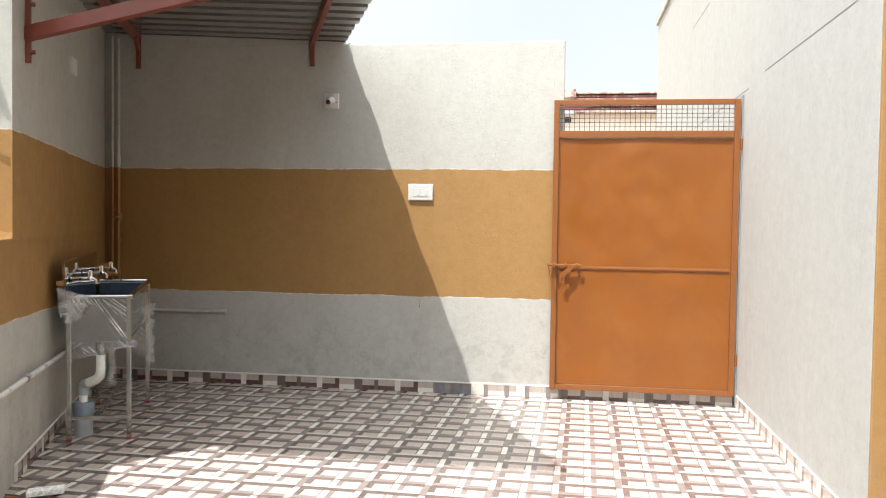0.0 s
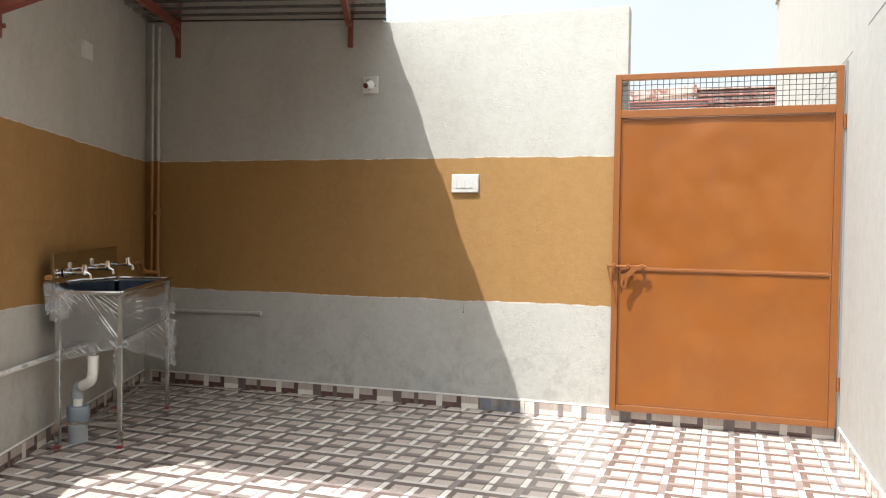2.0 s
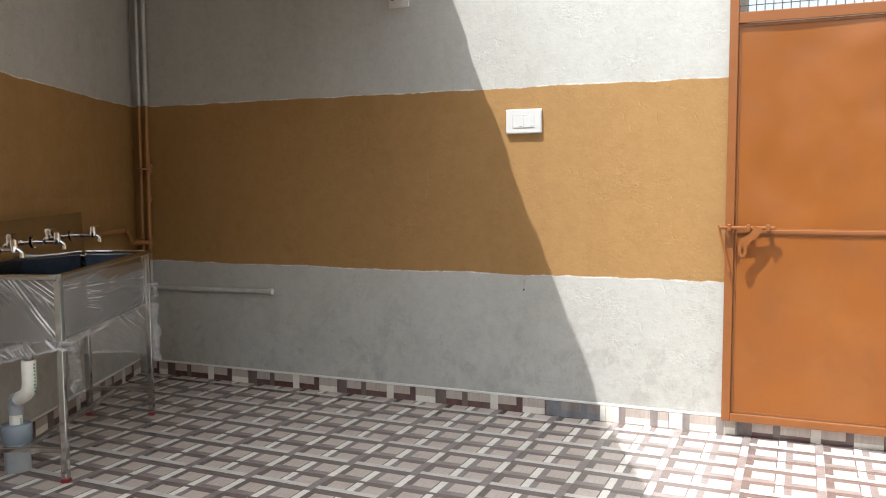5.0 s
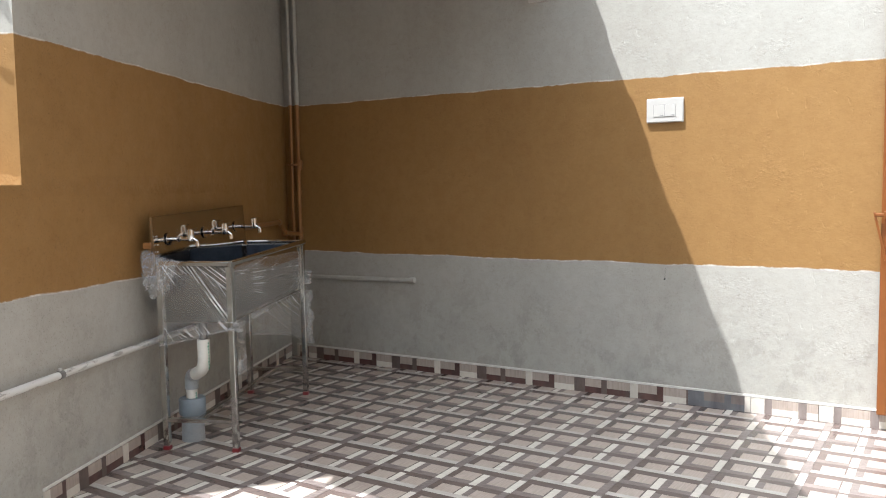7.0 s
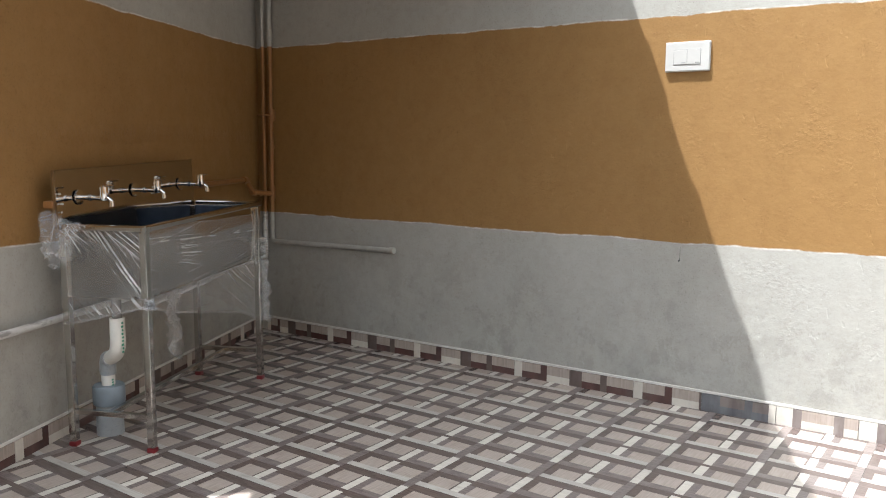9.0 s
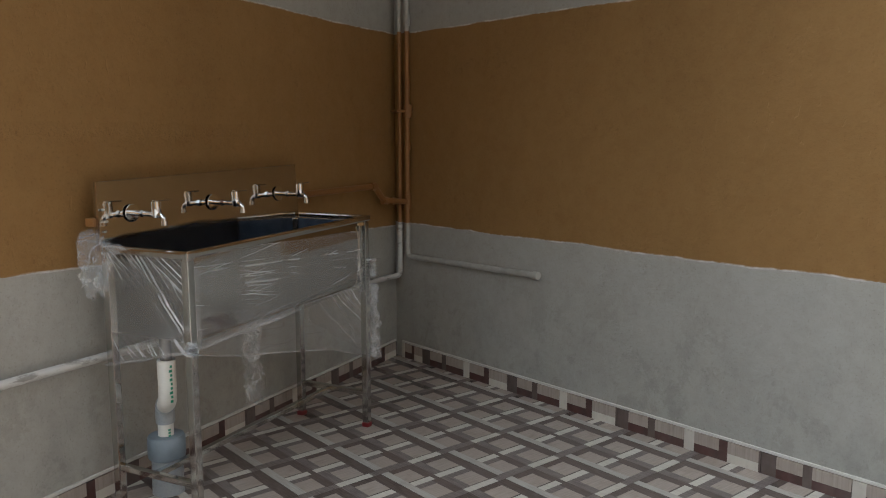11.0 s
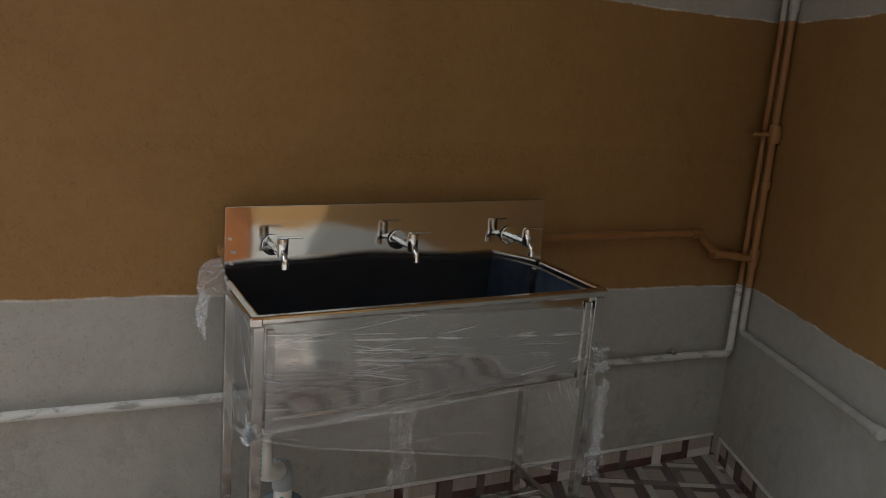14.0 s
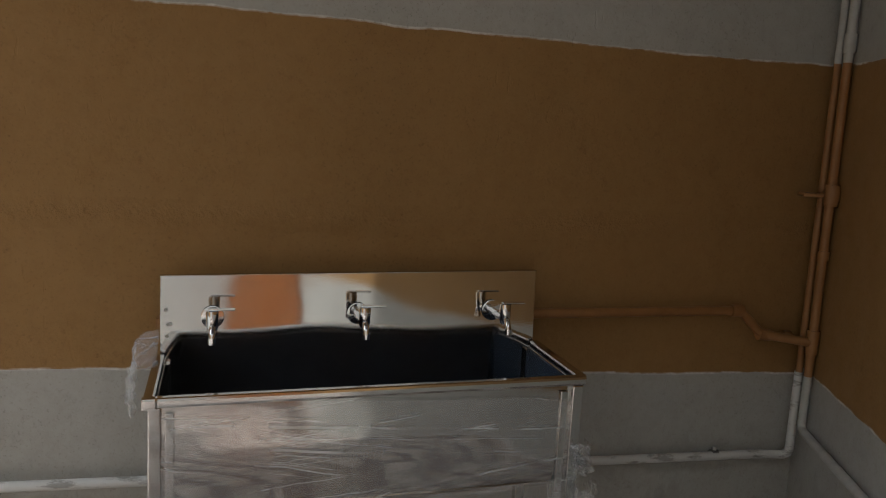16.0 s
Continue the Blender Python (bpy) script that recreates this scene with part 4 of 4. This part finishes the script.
    for z in (0.36, 2.02):
        part("hinge", rod(Vector((x1 + 0.012, yf + 0.01, z - 0.045)) - o, Vector((x1 + 0.012, yf + 0.01, z + 0.045)) - o, 0.010), M_ORANGE_EDGE, g, smooth=True)
    return g


iron_gate()
tagged(part("threshold", block((-0.10, BACK_Y + 0.006, -0.4), (RIGHT_X, BACK_Y + 0.20, 0.072), 0.006), M_CEMENT), "cement sill under the gate", "threshold", kind="structure")
tagged(part("gate_post", block((RIGHT_X - 0.012, BACK_Y - 0.05, 0.0), (RIGHT_X - 0.0005, BACK_Y + 0.03, 2.40), 0.002), M_GREY_LINE), "thin steel angle holding the gate hinges", "gate post", kind="structure")


# ---- lean-to roof ----
def roof_z(x):
    return 2.985 - (x + 3.9) * 0.055


def lean_to():
    roof = thing("shed_roof", "galvanised corrugated sheet roof on red oxide steel beams", "roof", pose(-3.0, 7.0, 2.9))
    o = Vector((-3.0, 7.0, 2.9))
    y_front = 4.42
    edges = [7.30, 6.42, 5.42, y_front]
    for k in range(3):
        ya, yb = edges[k], edges[k + 1]
        bm = bmesh.new()
        cuts = []
        y = ya + (0.11 if k else 0.0)
        while y > yb - 0.08:
            for dy, dz in ((0.0, 0.0), (0.105, 0.0), (0.107, 0.036), (0.190, 0.036)):
                if y - dy >= yb - 0.09:
                    cuts.append((y - dy, dz))
            y -= 0.198
        rows = []
        for y, dz in cuts:
            xl = -3.95 + (7.15 - y) * 0.412 - 0.04
            xr = -1.80 + (7.15 - y) * 0.395 + (0.010 if k == 1 else -0.006)
            rows.append([bm.verts.new(Vector((xl + (xr - xl) * i / 10, y, roof_z(xl + (xr - xl) * i / 10) + dz + 0.004 * k + 0.0007 * math.sin(2.1 * i + k))) - o) for i in range(11)])
        for a, b in zip(rows, rows[1:]):
            for i in range(10):
                bm.faces.new((a[i], a[i + 1], b[i + 1], b[i]))
        p = part("roof_sheet", bm, M_SHEET, roof, "corrugated galvanised sheet")
        s = p.modifiers.new("gauge", 'SOLIDIFY')
        s.thickness, s.offset = 0.002, 1
    # beams under the sheets, brackets on the walls
    for x, far in ((-3.63, 4.70), (-2.09, 4.50)):
        x2 = x + (7.12 - far) * (0.34 if x < -3 else 0.40)
        part("beam", bar(Vector((x, 7.10, roof_z(x) - 0.036)) - o, Vector((x2, far, roof_z(x2) - 0.036)) - o, 0.038, 0.062, 0.003), M_RED_OXIDE, roof, "red oxide painted steel beam")
        part("bracket_leg", block(Vector((x - 0.017, 7.118, 2.672)) - o, Vector((x + 0.017, 7.1495, roof_z(x) - 0.005)) - o, 0.003), M_RED_OXIDE, roof)
        part("bracket_gusset", bar(Vector((x + 0.005, 7.115, 2.83)) - o, Vector((x + 0.06, 6.97, roof_z(x) - 0.06)) - o, 0.03, 0.03, 0.003), M_RED_OXIDE, roof)
    y0, xw = 4.693, -2.940
    part("front_arm", bar(Vector((xw, y0, 2.395)) - o, Vector((-0.80, 4.52, 2.395 + 0.158 * 2.155)) - o, 0.05, 0.078, 0.004), M_RED_OXIDE, roof, "sloping red oxide box arm")
    foot = SIDE.inverted() @ Vector((xw, y0, 0))
    leg = block((foot.x - 0.015, 0.0008, 2.24), (foot.x + 0.015, 0.028, 3.0), 0.003)
    bmesh.ops.transform(leg, matrix=Matrix.Translation(-o) @ SIDE, verts=leg.verts)
    legob = part("bracket_leg", leg, M_RED_OXIDE, roof, "wall plate with bolts")
    for z in (2.30, 2.56, 2.62):
        q = side(foot.x, 0.028, z) - o
        part("bolt", rod(q, q + OUT * 0.022, 0.012, seg=6), M_RED_OXIDE, legob)
    return roof


lean_to()

# hanging cable on the sunlit return
hook = tagged(part("hook", rod((-2.97, 4.30, 2.36), (-2.97, 4.43, 2.37), 0.014, seg=10), M_DARK), "black cable clamp on the plaster", "hook")
cable = tagged(part("cable", hose([(-2.96, 4.325, 2.355), (-3.0, 4.315, 2.22), (-3.03, 4.31, 2.10), (-2.985, 4.315, 2.06), (-2.95, 4.32, 2.085)], 0.006, 8, 0.06), M_GREEN_CABLE, smooth=True), "loose yellow-green cable end hanging from a clamp", "cable")

# broken slab lying on the step edge
slab = tagged(part("stone_offcut", bar((-2.628, 4.262, 0.018), (-2.473, 4.337, 0.026), 0.075, 0.026, 0.004), M_TERRAZZO), "speckled stone offcut lying at the step edge", "stone offcut")

# ---- beyond the gate ----
house = thing("far_house", "pale house with rusty red sheet roof beyond the gate", "house", pose(1.0, 21.0, -0.25))
part("wall", block((-3.4, 0, 0), (3.2, 4.0, 4.33)), M_FAR_WALL, house)
for k in range(7):
    part("roof_sheet", block((-0.85 + 0.05 * (k % 3), -0.30 + 0.06 * (k % 2), 4.335 + 0.075 * k), (1.72 + 0.08 * (k % 2), 3.6, 4.385 + 0.075 * k), 0.012), M_RUST if k % 3 else M_RUST_PALE, house, "stacked rusty red roofing sheet")
part("roof_sheet", bar((-2.7, -0.1, 4.66), (-0.80, -0.1, 4.80), 0.55, 0.20, 0.012), M_RUST_PALE, house, "pale rusty sheets stacked on the ledge")
for k in range(6):
    part("steel_rod", rod((-2.6, -0.40, 4.38 + 0.03 * k), (-0.70 + 0.14 * (k % 3), -0.38, 4.40 + 0.028 * k), 0.018, seg=6), M_ROOF_RED if k % 2 else M_DARK, house, "dark and rusty steel rods")
part("lintel", block((-1.65, -0.06, 4.12), (-0.9, 0.0, 4.26), 0.01), M_DARK, house)
for k in range(6):
    part("shutter_slat", block((-2.05 + 0.06 * k, -0.05, 4.0), (-2.01 + 0.06 * k, 0.0, 4.28), 0.004), M_SHEET, house)


def tree(at, height, spread, seed):
    rnd = random.Random(seed)
    t = thing("tree", "leafy green tree rising behind the yard wall", "tree", pose(*at))
    trunk = bmesh.new()
    rod((0, 0, 0), (0.1, 0, height * 0.62), 0.12, 0.06, 10, trunk)
    for k in range(6):
        a = k * 1.05
        rod((0.08, 0, height * (0.45 + 0.03 * k)), (math.cos(a) * spread * 0.6, math.sin(a) * spread * 0.6, height * (0.74 + 0.03 * k)), 0.045, 0.015, 7, trunk)
    part("trunk", trunk, M_BARK, t)
    leaf = bmesh.new()
    for k in range(1500):
        d = Vector((rnd.gauss(0, 0.42), rnd.gauss(0, 0.42), rnd.gauss(0, 0.3)))
        c = Vector((d.x * spread, d.y * spread, height * 0.84 + d.z * spread * 0.8))
        q = Euler((rnd.random() * 6, rnd.random() * 6, rnd.random() * 6)).to_matrix()
        s = 0.05 + 0.05 * rnd.random()
        vs = [leaf.verts.new(c + q @ Vector(p) * s) for p in ((-1, 0, 0), (0, -0.45, 0.1), (1.1, 0, 0), (0, 0.45, 0.1))]
        leaf.faces.new(vs)
    part("crown", leaf, M_LEAF, t)
    return t


tree((-3.0, 12.0, -0.25), 4.35, 0.7, 5)

# ---- skirting strips and floor tiles ----
PITCH = 0.3335
TH = 0.010


def skirt_piece(kind):
    """A cut strip of patterned tile, local x along the wall, y out of it."""
    if kind == 0:
        xs = [0, 0.008, 0.137, 0.174, 0.284, PITCH - 0.003]
        low, high = [2, 0, 4, 4, 0], [2, 1, 4, 1, 0]
    else:
        xs = [0, 0.137, 0.172, 0.272, 0.330, PITCH - 0.003]
        low, high = [4, 3, 4, 2, 2], [1, 3, 1, 2, 2]
    if kind == 2:
        xs = [0, 0.055, 0.095, 0.225, 0.262, PITCH - 0.003]
        low, high = [0, 5, 0, 5, 0], [1, 5, 1, 5, 0]
    if kind == 3:
        xs = [0, 0.03, 0.10, 0.135, 0.245, PITCH - 0.003]
        low, high = [0, 6, 6, 6, 6], [0, 5, 6, 5, 6]
    zs = [0.0, 0.036, 0.083]
    bm = bmesh.new()
    for i in range(len(xs) - 1):
        for j in range(2):
            f = bm.faces.new([bm.verts.new((x, TH, z)) for x, z in ((xs[i], zs[j]), (xs[i + 1], zs[j]), (xs[i + 1], zs[j + 1]), (xs[i], zs[j + 1]))])
            f.material_index = (low if j == 0 else high)[i]
    bmesh.ops.remove_doubles(bm, verts=bm.verts, dist=1e-5)
    e = bmesh.ops.extrude_face_region(bm, geom=list(bm.faces))
    bmesh.ops.translate(bm, verts=[v for v in e["geom"] if isinstance(v, bmesh.types.BMVert)], vec=(0, -TH + 0.0005, 0))
    bmesh.ops.recalc_face_normals(bm, faces=bm.faces)
    me = bpy.data.meshes.new("skirting_tile")
    bm.to_mesh(me)
    bm.free()
    for mt in (C_LIGHT, C_TAN, C_DARK, C_DARK, C_MAROON, C_SMOKE, C_BLUE):
        me.materials.append(mt)
    return me


SKIRT = [skirt_piece(k) for k in range(4)]


def skirting(m, length, first, name, start=0.0, paler=()):
    base = thing(name, "cut patterned tile strips along the foot of the wall", "baseboard", m, kind="structure")
    part("cement_fillet", block((0, 0.0006, 0.085), (length, 0.0085, 0.097), 0.002), M_FILLET, base, "rough white cement line")
    x, k, count = start, first, 0
    while x < length - 0.05:
        if x > -0.07:
            ob = new("skirting_tile", SKIRT[paler[count] if count < len(paler) else k % 2])
            ob.parent = base
            ob.location = (x, 0, 0)
            if x + PITCH > length:
                ob.scale = ((length - x) / PITCH, 1, 1)
        x += PITCH
        k += 1
        count += 1
    return base


FACE_BACK = Matrix.Rotation(radians(180), 4, 'Z')
skirting(pose(-0.09, BACK_Y, 0.0) @ FACE_BACK, 3.80, 1, "baseboard_north", -0.059, (2, 2, 3))
skirting(pose(RIGHT_X - 0.013, BACK_Y + 0.003, -0.012) @ FACE_BACK, 1.345, 0, "baseboard_gate", 0.0)
skirting(SIDE @ pose(0.02, 0, 0), 2.90, 0, "baseboard_west", 0.0)
skirting(pose(RIGHT_X, 4.37, 0) @ Matrix.Rotation(radians(90), 4, 'Z'), 2.72, 1, "baseboard_east", 0.0, (2,) * 9)

floor = tagged(part("floor", prism([(-4.3, BACK_Y + 0.1), (-2.80, EDGE_Y + 0.004), (RIGHT_X - 0.001, EDGE_Y + 0.004), (RIGHT_X - 0.001, BACK_Y + 0.1)], -0.5, -0.0035), M_GROUT),
               "raised platform laid with woven-pattern glazed tiles", "floor", kind="structure")

tagged(part("step_riser", block((-2.80, EDGE_Y - 0.010, -STEP + 0.001), (RIGHT_X - 0.003, EDGE_Y + 0.0025, -0.012), 0.002), M_OCHRE_WALL, floor), "ochre painted riser of the step")

US = [0.0, 0.10, 0.385, 0.405, 0.505, 0.60, 0.885, 0.905, 1.0]
VS = [0.0, 0.095, 0.33, 0.385, 0.45, 0.57, 0.85, 0.90, 1.0]


def weave(u, v):
    """Which print covers this bit of a tile: 0 pale, 1 tan, 2 dark, 3 smoke, 4 greyed."""
    if v < 0.095:
        return 4 if u < 0.885 else 3
    if 0.405 < u < 0.505:
        if v < 0.385 or 0.45 < v < 0.85:
            return 0
        return 2
    if u > 0.905:
        return 0 if 0.45 < v < 0.90 else 3
    if (0.10 < u < 0.385 or 0.60 < u < 0.885) and (v < 0.33 or 0.57 < v < 0.85):
        return 1
    if 0.33 < v < 0.57 and (u < 0.405 or u > 0.505):
        return 2 if v < 0.45 else 3
    if v > 0.85:
        return 2
    return 2 if u < 0.405 else 3


def tile_mesh():
    bm = bmesh.new()
    g, lip = 0.0022, 0.0028
    side_len = PITCH - g
    vs = [[bm.verts.new((side_len * u, side_len * v, 0.0)) for u in US] for v in VS]
    for j in range(len(VS) - 1):
        for i in range(len(US) - 1):
            f = bm.faces.new((vs[j][i], vs[j][i + 1], vs[j + 1][i + 1], vs[j + 1][i]))
            f.material_index = weave((US[i] + US[i + 1]) / 2, (VS[j] + VS[j + 1]) / 2)
    ring = [e for e in bm.edges if e.is_boundary]
    new_ring = bmesh.ops.extrude_edge_only(bm, edges=ring)["geom"]
    mid = side_len / 2
    for v in [q for q in new_ring if isinstance(q, bmesh.types.BMVert)]:
        v.co.z = -0.009
        v.co.x += 0.0009 * (1 if v.co.x > mid else -1) * (1 if abs(v.co.x - mid) > mid * 0.99 else 0)
        v.co.y += 0.0009 * (1 if v.co.y > mid else -1) * (1 if abs(v.co.y - mid) > mid * 0.99 else 0)
    bmesh.ops.recalc_face_normals(bm, faces=bm.faces)
    return bm


def mesh_of(bm):
    me = bpy.data.meshes.new("floor_tile")
    bm.to_mesh(me)
    bm.free()
    for mt in (C_LIGHT, C_TAN, C_DARK, C_SMOKE, C_GREYED):
        me.materials.append(mt)
    return me


TILE = mesh_of(tile_mesh())
TILE_TURN = radians(-1.3)
TURN_M = Matrix.Rotation(TILE_TURN, 4, 'Z')
TILE_AT = Vector((-1.304, 6.357, 0))
rnd = random.Random(3)
borders = [(CORNER, OUT), (Vector((0, EDGE_Y, 0)), Vector((0, 1, 0))), (Vector((0, BACK_Y + 0.002, 0)), Vector((0, -1, 0))), (Vector((RIGHT_X, 0, 0)), Vector((-1, 0, 0)))]
for j in range(-7, 5):
    for i in range(-10, 10):
        m = Matrix.Translation(TILE_AT) @ TURN_M @ Matrix.Translation((i * PITCH, j * PITCH, rnd.uniform(-0.0006, 0.0006)))
        corners = [m @ Vector((a * PITCH, b * PITCH, 0)) for a in (0, 1) for b in (0, 1)]
        signs = [[(c - p).dot(n) for c in corners] for p, n in borders]
        if any(max(s) < 0.01 for s in signs):
            continue
        me = TILE
        cut = [k for k, s in enumerate(signs) if min(s) < 0]
        if cut:
            bm = tile_mesh()
            inv = m.inverted()
            for k in cut:
                p, n = borders[k]
                bmesh.ops.bisect_plane(bm, geom=bm.verts[:] + bm.edges[:] + bm.faces[:], plane_co=inv @ p, plane_no=inv.to_3x3() @ n, clear_inner=True)
            if not bm.faces:
                bm.free()
                continue
            me = mesh_of(bm)
        ob = new("floor_tile", me)
        ob.parent = floor
        ob.matrix_basis = m
